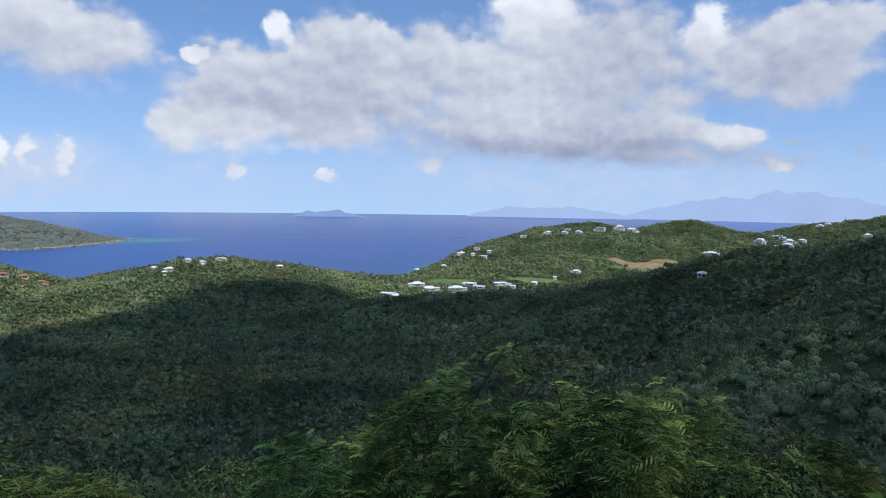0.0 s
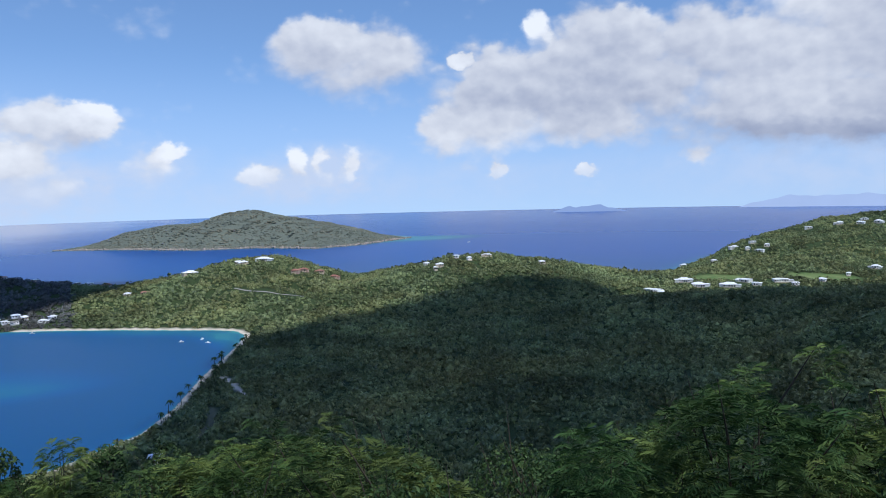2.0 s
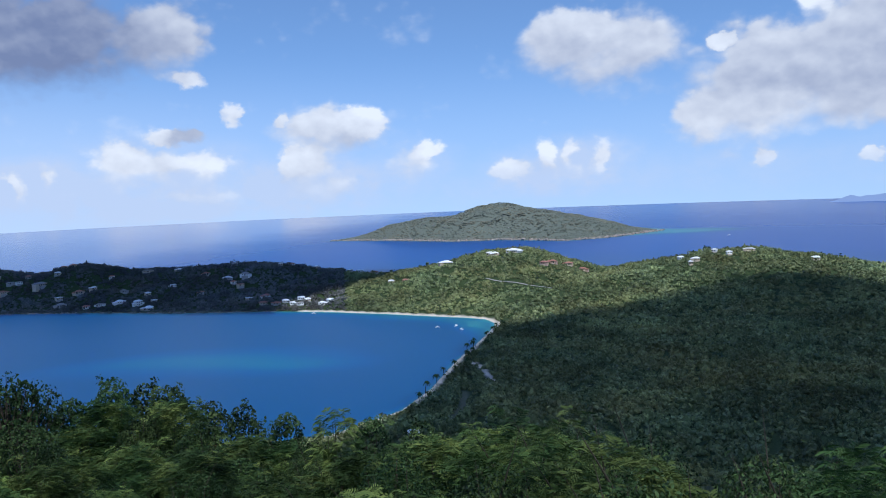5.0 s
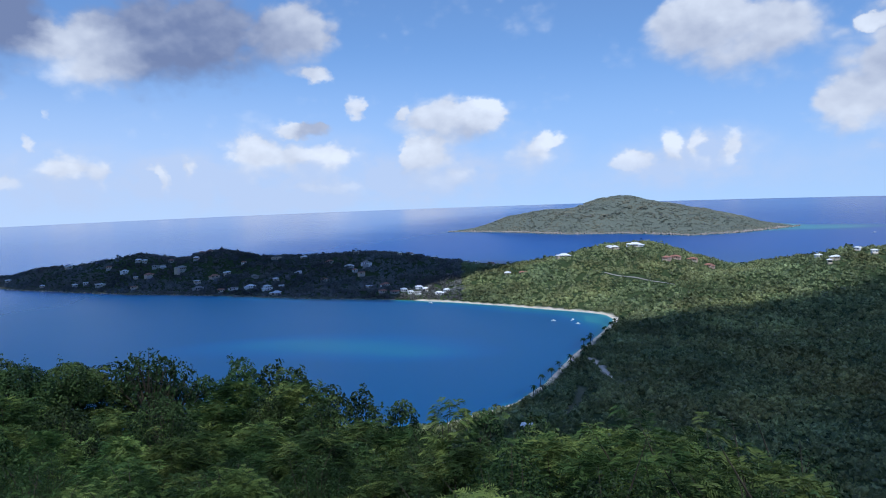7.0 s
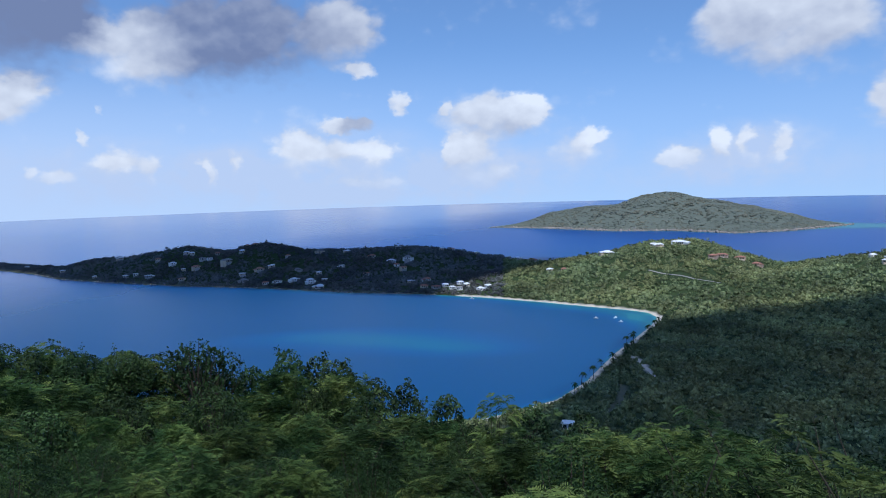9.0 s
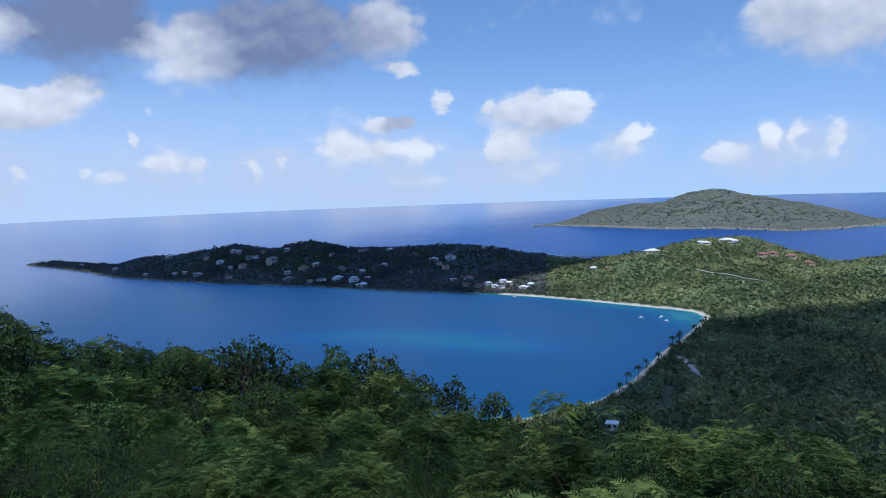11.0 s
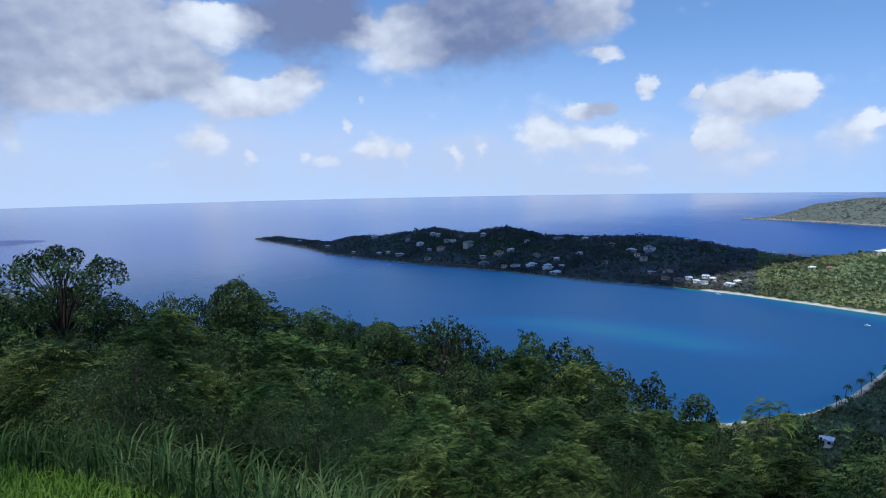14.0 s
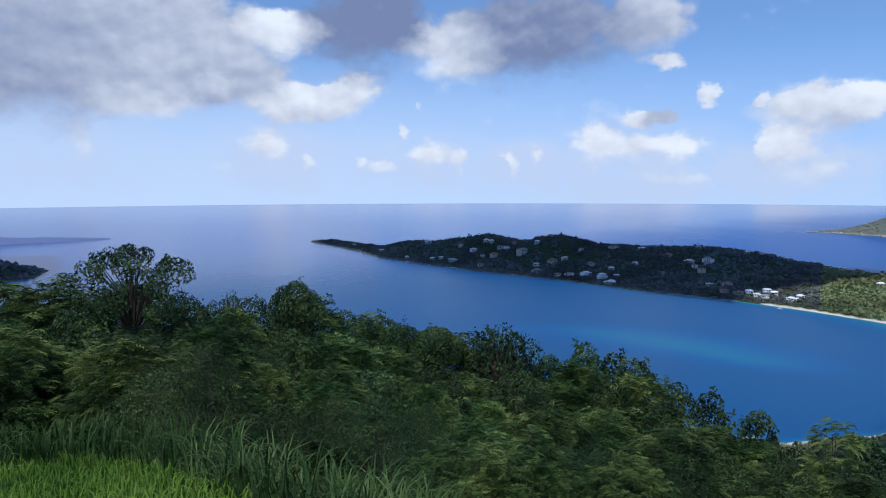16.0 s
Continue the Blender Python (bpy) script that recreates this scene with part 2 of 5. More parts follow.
def bump(t, b, height, strength, distance):
    n = t.nodes.new("ShaderNodeBump")
    n.inputs["Strength"].default_value, n.inputs["Distance"].default_value = strength, distance
    wire(t, n, "Height", height)
    wire(t, b, "Normal", n.outputs[0])


def plain(name, colour, rough=0.7, spec=0.3, metal=0.0, size=1.0, vary=0.25, relief=0.2):
    """A surface with mottling at two scales about one base colour."""
    m, t, b = material(name, rough, spec, metal)
    p = position(t)
    a, c = noise_at(t, p, 0.6 / size, 4.0), noise_at(t, p, 9.0 / size, 5.0, 0.65)
    f = maths(t, "ADD", maths(t, "MULTIPLY", a, 0.6), maths(t, "MULTIPLY", c, 0.4))
    lo, hi = [v * (1 - vary) for v in colour], [min(1, v * (1 + vary)) for v in colour]
    wire(t, b, "Base Color", ramp(t, f, (0.3, lo), (0.7, hi)))
    bump(t, b, c, relief, 0.05 * size)
    return m


def canopy(name, dark, mid, light, scale=1.0, vary=1.0):
    """Tree canopy seen from afar: leaf clumps of changing green, each crown a little different."""
    m, t, b = material(name, 0.75, 0.15)
    p = position(t)
    fine = noise_at(t, p, 1.6 / scale, 4.0, 0.7)
    broad = noise_at(t, p, 0.012, 3.0, 0.5)
    f = maths(t, "ADD", maths(t, "MULTIPLY", fine, 0.55), maths(t, "MULTIPLY", island_random(t), 0.45))
    col = ramp(t, f, (0.22, dark), (0.5, mid), (0.82, light))
    wire(t, b, "Base Color", blend(t, ranged(t, broad, 0.35, 0.7, 0.0, 0.45), col, (mid[0] * 1.5, mid[1] * 1.15, mid[2] * 0.9, 1)))
    stand = noise_at(t, p, 0.045, 3.0, 0.6)
    old = t.nodes.new("ShaderNodeHueSaturation")
    wire(t, old, "Value", maths(t, "MULTIPLY", ranged(t, stand, 0.3, 0.7, 1 - 0.34 * vary, 1 + 0.34 * vary, "LINEAR"), ranged(t, noise_at(t, p, 0.010, 3.0, 0.55), 0.34, 0.66, 1 - 0.38 * vary, 1 + 0.38 * vary, "LINEAR")))
    wire(t, old, "Hue", ranged(t, noise_at(t, p, 0.02, 2.0), 0.3, 0.7, 0.485, 0.515, "LINEAR"))
    wire(t, old, "Color", b.inputs["Base Color"].links[0].from_socket)
    wire(t, b, "Base Color", old.outputs[0])
    bump(t, b, fine, vary, 0.7 * scale)
    return m


M_CANOPY = canopy("forest_canopy", (0.092, 0.118, 0.062), (0.158, 0.194, 0.088), (0.246, 0.280, 0.118))
# canopy with the haze and shade over peninsula and western arm put into its colour
M_HAZED_CANOPY = canopy("hazed_shaded_canopy", (0.064, 0.074, 0.076), (0.104, 0.114, 0.112), (0.158, 0.168, 0.158))
# dry island scrub, greyed and evened out to put distance haze into its colour
M_ISLE = canopy("hazed_dry_scrub", (0.124, 0.140, 0.112), (0.140, 0.156, 0.124), (0.160, 0.174, 0.138), 2.0, 0.35)

M_WATER, t, b = material("sea_water", 0.16, 0.29)
b.inputs["IOR"].default_value = 1.33
p = position(t)
depth = attribute(t, "depth")
patch = noise_at(t, vmath(t, "MULTIPLY", p, (0.006, 0.012, 0)), 1.0, 4.0, 0.55)
out_at_sea = ranged(t, vmath(t, "LENGTH", p, out=1), 500.0, 1500.0, 1.0, 0.0)
depth = maths(t, "ADD", depth, maths(t, "MULTIPLY", maths(t, "MULTIPLY", maths(t, "SUBTRACT", patch, 0.5), out_at_sea), ranged(t, depth, 0.5, 6.0, 0.0, 7.0)))
sea_colour = ramp(t, maths(t, "DIVIDE", depth, 30.0), (0.0, (0.40, 0.46, 0.38)), (0.02, (0.07, 0.30, 0.27)), (0.12, (0.018, 0.140, 0.215)), (0.34, (0.008, 0.092, 0.22)), (0.8, (0.006, 0.066, 0.265)))
bay = maths(t, "MULTIPLY", ranged(t, vmath(t, "LENGTH", p, out=1), 900.0, 1700.0, 0.85, 0.0), ranged(t, depth, 8.0, 22.0))
sea_colour = blend(t, bay, sea_colour, (0.010, 0.072, 0.165, 1))
wire(t, b, "Base Color", sea_colour)
swell = noise_at(t, vmath(t, "MULTIPLY", p, (0.25, 0.5, 0)), 1.0, 4.0, 0.6)
bump(t, b, maths(t, "MULTIPLY", swell, out_at_sea), 0.07, 0.2)
# reflection strengthened by place to pale the western water, weaker north-east, streaks between
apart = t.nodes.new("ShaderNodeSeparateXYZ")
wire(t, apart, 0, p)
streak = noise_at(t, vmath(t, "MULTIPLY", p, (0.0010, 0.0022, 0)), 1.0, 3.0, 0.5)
west_gloss = ranged(t, maths(t, "MULTIPLY_ADD", maths(t, "SUBTRACT", streak, 0.5), 500.0, maths(t, "MULTIPLY_ADD", apart.outputs[1], -0.6, maths(t, "MULTIPLY", apart.outputs[0], -1.0))), 450.0, 1600.0)
wire(t, b, "Specular IOR Level", ranged(t, maths(t, "MULTIPLY_ADD", maths(t, "SUBTRACT", streak, 0.5), 0.30, west_gloss), 0.0, 1.0, 0.17, 0.58))
wire(t, b, "Roughness", maths(t, "MULTIPLY", ranged(t, vmath(t, "LENGTH", p, out=1), 1200.0, 4500.0, 0.30, 0.20), ranged(t, west_gloss, 0.2, 1.0, 1.0, 0.62)))

M_GROUND, t, b = material("hillside_ground", 0.9, 0.1)
p = position(t)
fine = noise_at(t, p, 0.8, 6.0, 0.7)
col = ramp(t, fine, (0.3, (0.024, 0.036, 0.016)), (0.55, (0.046, 0.068, 0.026)), (0.75, (0.08, 0.105, 0.04)))
sand = ramp(t, noise_at(t, p, 0.5, 5.0), (0.3, (0.52, 0.45, 0.34)), (0.7, (0.68, 0.61, 0.48)))
rock = ramp(t, noise_at(t, p, 0.10, 6.0, 0.75), (0.35, (0.10, 0.085, 0.07)), (0.55, (0.30, 0.26, 0.21)), (0.72, (0.44, 0.39, 0.33)))
field = ramp(t, noise_at(t, p, 0.08, 5.0, 0.6), (0.35, (0.10, 0.16, 0.05)), (0.65, (0.17, 0.21, 0.08)))
bare = ramp(t, noise_at(t, p, 0.05, 5.0, 0.6), (0.35, (0.22, 0.16, 0.08)), (0.65, (0.34, 0.25, 0.14)))
# dry island ground, with the same haze grey put into its colour
dry = ramp(t, noise_at(t, p, 0.15, 6.0, 0.7), (0.3, (0.115, 0.132, 0.104)), (0.7, (0.15, 0.165, 0.13)))
for name, colour in (("dry", dry), ("rock", rock), ("field", field), ("bare", bare), ("sand", sand)):
    col = blend(t, attribute(t, name), col, colour)
wire(t, b, "Base Color", col)
bump(t, b, fine, 0.6, 0.4)



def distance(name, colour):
    """Plain distance: glows by itself, the haze before it put into its colour."""
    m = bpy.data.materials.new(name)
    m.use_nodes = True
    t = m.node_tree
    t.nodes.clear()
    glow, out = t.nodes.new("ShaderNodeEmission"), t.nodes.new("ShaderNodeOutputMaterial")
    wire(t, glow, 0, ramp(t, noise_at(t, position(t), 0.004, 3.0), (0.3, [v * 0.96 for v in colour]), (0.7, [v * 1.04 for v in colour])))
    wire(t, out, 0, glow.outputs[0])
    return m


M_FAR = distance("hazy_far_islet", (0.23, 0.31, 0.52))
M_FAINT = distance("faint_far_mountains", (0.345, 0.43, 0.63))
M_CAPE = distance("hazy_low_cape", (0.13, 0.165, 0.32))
M_WHITE = plain("white_render", (0.72, 0.71, 0.68), 0.7, vary=0.08)
M_CREAM = plain("cream_render", (0.55, 0.46, 0.34), 0.7, vary=0.10)
M_PINK = plain("pink_render", (0.50, 0.36, 0.28), 0.7, vary=0.10)
M_GREYWALL = plain("grey_render", (0.36, 0.35, 0.33), 0.75, vary=0.12)
M_ROOF_WHITE = plain("white_roof", (0.78, 0.78, 0.77), 0.6, vary=0.06)
M_ROOF_RED = plain("red_tile_roof", (0.36, 0.17, 0.12), 0.75, vary=0.2)
M_ROOF_GREY = plain("grey_shingle_roof", (0.30, 0.28, 0.26), 0.8, vary=0.2)
M_GLASS = plain("dark_window_glass", (0.03, 0.04, 0.05), 0.1, 0.6, vary=0.1, relief=0.0)
M_ROAD = plain("pale_concrete_road", (0.27, 0.255, 0.22), 0.9, vary=0.15)
M_ROCK = plain("pale_shore_rock", (0.30, 0.255, 0.215), 0.9, vary=0.45, size=6.0, relief=0.6)
M_BARK = plain("grey_brown_bark", (0.045, 0.036, 0.024), 0.9, vary=0.3, size=0.3)
# ---- the lie of the land: crest lines, coast and spot functions ----
def polar(az, d):
    """Plan place at azimuth az (degrees, left of straight ahead) and d metres from the lookout."""
    return np.array((-math.sin(radians(az)) * d, math.cos(radians(az)) * d))


# Crest lines: rows of azimuth, distance, height; then the width of the flanks.
CRESTS = []
CRESTS.append(("spur", [(-46, 480, 128), (-31, 560, 100.1), (-25, 600, 95.5), (-20, 640, 81.8), (-15, 680, 65.1), (-9.5, 720, 42.2), (-4, 750, 34.0), (1, 770, 26.0), (6, 750, 22.5), (9.5, 715, 13.5), (13, 670, 8.5), (17, 620, 4)], (230, 105)))
CRESTS.append(("middle_hill", [(4, 985, 3.0), (8.4, 990, 23.7), (12.7, 1000, 38.7), (17, 1010, 44.3), (20, 1010, 43.1), (23, 1020, 31.2), (26, 1030, 20.7), (28.5, 1040, 6.2)], 230))
CRESTS.append(("villa_hill", [(28.5, 1040, 7.0), (30, 1045, 27.0), (33.5, 1050, 48.4), (36.8, 1060, 45.7), (40.6, 1090, 27.9), (43, 1130, 1)], 230))
CRESTS.append(("peninsula", [(43, 1130, 1), (46, 1160, 13.0), (49, 1185, 17.8), (52.5, 1195, 30.2), (56.4, 1200, 34.3), (59.5, 1215, 31.1), (63, 1235, 31.8), (66.7, 1260, 46.6), (69.4, 1280, 33.7), (72, 1300, 43.4), (76.7, 1360, 35.4), (79.7, 1420, 37.2), (82, 1520, 8.1), (84.5, 1620, 1), (86, 1720, 3)], 165))
CRESTS.append(("north_hill", [(2.6, 1290, 29.4), (-0.5, 1330, 52.5), (-5, 1400, 50.2), (-9.4, 1470, 72.4), (-11.5, 1500, 80.5), (-14.9, 1540, 64.2), (-18.2, 1600, 87.2), (-21, 1680, 65.9), (-23.3, 1750, 52.7), (-27.2, 1800, 80.2), (-31.2, 1850, 102.5), (-40, 1900, 130)], 330))
CRESTS.append(("lookout_hill", [(150, 900, 150), (170, 300, 146), (-120, 60, 141), (-60, 160, 135), (-46, 480, 128)], 215))
CRESTS.append(("west_arm", [(150, 900, 150), (122, 1100, 110), (112, 1300, 60), (108.5, 1400, 30), (105.3, 1400, 8)], 230))
CRESTS.append(("island", [(48.4, 2285, 2), (48.1, 2285, 2), (46.1, 2285, 18.2), (43.8, 2285, 40.8), (40.9, 2285, 55.4), (39.4, 2285, 58.2), (37.1, 2285, 83.0), (34.9, 2285, 88.4), (32.3, 2285, 68.5), (30.1, 2285, 49.5), (27.1, 2285, 24.7), (24.2, 2285, 2.3), (23.2, 2220, 2)], 330))
COAST = [(50, 420), (44.1, 458), (41.7, 503), (39.4, 589), (37.3, 675), (36.35, 730), (36.3, 752), (36.9, 775), (38.5, 790), (41, 806), (45, 840), (49.1, 876), (53.4, 913), (60, 960), (66.8, 1052), (73, 1145), (78, 1270), (80.6, 1362), (82.3, 1490), (84.3, 1630), (86.2, 1760), (84, 1780), (80, 1560), (73, 1430), (66, 1400), (59, 1350), (52, 1320), (46, 1280), (40, 1250), (33, 1230), (26, 1180), (18, 1180), (11, 1160), (5, 1130), (3, 1180), (2.7, 1270), (0, 1500), (-8, 1800), (-20, 2150), (-34, 2400)]
COAST_SOUTH = [(-60, 3000), (-120, 3200), (-160, 3500), (160, 3500), (125, 2600), (112, 1750), (107, 1480), (104.5, 1330), (105.6, 1225), (109, 1200), (112, 950), (100, 640), (80, 480), (62, 420)]
ISLE = [(48.9, 2260), (46, 2190), (44, 2140), (39.5, 1995), (35, 1980), (30.6, 1880), (27.1, 1960), (23.3, 2200), (24.5, 2330), (28, 2480), (35, 2580), (42, 2530), (47, 2400)]


def line_xy(rows):
    return np.array([polar(r[0], r[1]) for r in rows])


def shore_distance(x, y, rows):
    """Metres inland (positive) or out to sea (negative) of a closed coast."""
    p = line_xy(rows)
    best, inside = np.full(x.shape, 1e12), np.zeros(x.shape, bool)
    for a, b in zip(p, np.roll(p, -1, 0)):
        e = b - a
        s = np.clip(((x - a[0]) * e[0] + (y - a[1]) * e[1]) / (e @ e), 0, 1)
        best = np.minimum(best, (x - a[0] - s * e[0]) ** 2 + (y - a[1] - s * e[1]) ** 2)
        if a[1] != b[1]:
            inside ^= ((a[1] > y) != (b[1] > y)) & (x < a[0] + (y - a[1]) / (b[1] - a[1]) * e[0])
    return np.where(inside, 1, -1) * np.sqrt(best)


def crest_height(x, y, rows, width):
    """The height that one crest line lends to the ground about it: a bell across the line."""
    p, z = line_xy(rows), [r[2] for r in rows]
    num, den, near = np.zeros(x.shape), np.zeros(x.shape), np.full(x.shape, 1e12)
    for a, b, za, zb in zip(p, p[1:], z, z[1:]):
        e = b - a
        s = np.clip(((x - a[0]) * e[0] + (y - a[1]) * e[1]) / (e @ e), 0, 1)
        q = (x - a[0] - s * e[0]) ** 2 + (y - a[1] - s * e[1]) ** 2
        w = 1 / (q + 60) ** 2
        num += w * (za + s * (zb - za))
        den += w
        near = np.minimum(near, q)
    near = np.sqrt(near)
    if isinstance(width, tuple):    # flanks towards the lookout and away from it
        far = np.interp(np.degrees(np.arctan2(-x, y)), [r[0] for r in rows], [r[1] for r in rows])
        width = np.where(np.hypot(x, y) > far, width[1], width[0])
    return num / den * np.exp(-((near / width) ** 2) * 1.1)


def smooth(a, b, v):
    t = np.clip((v - a) / (b - a), 0, 1)
    return t * t * (3 - 2 * t)


def lumps(x, y, size, seed):
    """Gentle undulation from a few crossed waves."""
    r = np.random.RandomState(seed)
    h = np.zeros(x.shape)
    for k in range(7):
        a, f, ph = r.uniform(0, 6.28), r.uniform(0.6, 1.7) / size, r.uniform(0, 6.28)
        h += np.sin((x * math.cos(a) + y * math.sin(a)) * f * 6.28 + ph)
    return h / 7


def gullies(x, y):
    """Rain-cut gullies down the flanks: 1 in their beds, 0 on the ribs between them."""
    wx, wy = x + 45 * lumps(x, y, 170, 21), y + 45 * lumps(x, y, 170, 22)
    return (1 - np.abs(lumps(wx, wy, 130, 23)) * 2.2).clip(0, 1) ** 2


def crest_top(x, y):
    """Height of the nearest crest line, whichever it is."""
    best, top = np.full(x.shape, 1e12), np.zeros(x.shape)
    for name, rows, width in CRESTS:
        p = line_xy(rows)
        for a, b, za, zb in zip(p, p[1:], [r[2] for r in rows], [r[2] for r in rows[1:]]):
            e = b - a
            s = np.clip(((x - a[0]) * e[0] + (y - a[1]) * e[1]) / (e @ e), 0, 1)
            q = (x - a[0] - s * e[0]) ** 2 + (y - a[1] - s * e[1]) ** 2
            top = np.where(q < best, za + s * (zb - za), top)
            best = np.minimum(best, q)
    return top


def ground_height(x, y):
    """Height of the bare ground (or sea bed) above the sea."""
    x, y = np.asarray(x, float), np.asarray(y, float)
    d = np.hypot(x, y)
    inland = np.maximum(shore_distance(x, y, COAST + COAST_SOUTH), shore_distance(x, y, ISLE))
    h = np.zeros(x.shape)
    for name, rows, width in CRESTS:
        h = (h ** 5 + np.maximum(crest_height(x, y, rows, width), 0) ** 5) ** 0.2
    h = h - 9.0 * gullies(x, y) * smooth(300, 420, d) * smooth(2, 20, h) * smooth(0.97, 0.80, h / np.maximum(crest_top(x, y), 1))
    h = h * (1 + 0.10 * lumps(x, y, 260, 3) + 0.05 * lumps(x, y, 90, 4)) * smooth(-10, 130, inland)
    h = np.where(inland > 0, np.maximum(h, 0) + np.minimum(inland * 0.07, 2.2), inland * 0.06)
    # the slope under the lookout: a steep bank ahead, an open grassy slope to the left
    turn = np.degrees(np.arctan2(-x, y))
    left = smooth(52, 92, turn) * smooth(160, 125, turn)
    near = 138.3 - 1.7 * (1 - left) * smooth(1.6, 3.4, d) - (0.40 - 0.09 * left - 0.075 * smooth(88, 98, turn) * left) * np.maximum(d - 2.5, 0)
    behind = smooth(-0.5, 3.5, -1.2 - 0.3 * np.abs(x) - y)
    near = near + behind * (np.maximum(near, 138.3 - 0.05 * d - 0.24 * np.maximum(-x - 3, 0)) - near)
    return np.where(d < 220, near + (h - near) * smooth(60, 220, d), h)


# ---- meshes ----
def mesh_of(name, verts, faces, mats, smooth_shade=True, attributes=()):
    """A mesh from arrays: faces all of one size."""
    me = bpy.data.meshes.new(name)
    verts, faces = np.asarray(verts, np.float32), np.asarray(faces, np.int32)
    n, k = faces.shape
    me.vertices.add(len(verts))
    me.vertices.foreach_set("co", verts.ravel())
    me.loops.add(n * k)
    me.loops.foreach_set("vertex_index", faces.ravel())
    me.polygons.add(n)
    me.polygons.foreach_set("loop_start", np.arange(n, dtype=np.int32) * k)
    me.polygons.foreach_set("use_smooth", np.full(n, smooth_shade))
    for key, values in attributes:
        me.attributes.new(key, "FLOAT", "POINT").data.foreach_set("value", np.asarray(values, np.float32))
    for m in mats if isinstance(mats, (list, tuple)) else [mats]:
        me.materials.append(m)
    me.update()
    me.validate()
    return me


def ring_grid(angles, radii):
    """Plan grid of rings about the lookout, closed, with its quads."""
    a, r = np.meshgrid(np.radians(angles), radii)
    x, y = -np.sin(a) * r, np.cos(a) * r
    na, nr = len(angles), len(radii)
    i = np.arange(nr - 1)[:, None] * na + np.arange(na)[None, :]
    j = np.arange(nr - 1)[:, None] * na + (np.arange(na)[None, :] + 1) % na
    faces = np.stack([i, i + na, j + na, j], -1).reshape(-1, 4)
    return x.ravel(), y.ravel(), faces


def near_line(x, y, rows):
    p = line_xy(rows)
    best = np.full(x.shape, 1e12)
    for a, b in zip(p, p[1:]):
        e = b - a
        s = np.clip(((x - a[0]) * e[0] + (y - a[1]) * e[1]) / (e @ e), 0, 1)
        best = np.minimum(best, np.hypot(x - a[0] - s * e[0], y - a[1] - s * e[1]))
    return best


BEACH = [(50, 420), (44.1, 458), (41.7, 503), (39.4, 589), (37.3, 675), (36.35, 730), (36.3, 752), (36.9, 775), (38.5, 790), (41, 806), (45, 840), (49.1, 876), (51.5, 897)]
HILL_ROAD = [(36.9, 913), (35.3, 895), (33.6, 877), (31.6, 868)]
BEACH_TRACK = [(38.2, 575), (37.9, 566), (37.2, 538), (36.5, 505)]
CAR_PARK = [(39.0, 487), (39.0, 453), (40.0, 431)]
FIELDS = [(-0.3, 990, 34, 16), (-7.0, 1030, 42, 18), (-16.5, 1195, 60, 22), (-19.0, 1275, 45, 14), (-14.0, 1185, 30, 12)]
BARE = [(-14.9, 1235, 46, 20), (-17.2, 1262, 30, 12)]


def spots(x, y, rows):
    """How far inside any of some oval clearings (azimuth, distance, half length across, half depth)."""
    best = np.zeros(x.shape)
    for a, d, u, v in rows:
        c = polar(a, d)
        s, k = math.sin(radians(a)), math.cos(radians(a))
        across, along = (x - c[0]) * k + (y - c[1]) * s, -(x - c[0]) * s + (y - c[1]) * k
        best = np.maximum(best, smooth(1.25, 0.8, np.hypot(across / u, along / v) + 0.25 * lumps(x, y, 22, 9)))
    return best


def shoals(x, y):
    """Sandbanks that lift the sea bed: off the island's point and in the bay."""
    lift = np.zeros(x.shape)
    for a, d, u, v, w in ((25.4, 2085, 70, 60, 27), (22.9, 2140, 120, 110, 28), (20.6, 2180, 110, 80, 22), (18.6, 2205, 80, 40, 12), (57, 650, 130, 55, 22), (50, 600, 80, 35, 15), (66, 700, 110, 40, 14), (43.5, 800, 120, 30, 7), (38.4, 748, 60, 28, 14)):
        c = polar(a, d)
        s, k = math.sin(radians(a)), math.cos(radians(a))
        across, along = (x - c[0]) * k + (y - c[1]) * s, -(x - c[0]) * s + (y - c[1]) * k
        lift += w * np.exp(-((across / u) ** 2 + (along / v) ** 2))
    return lift


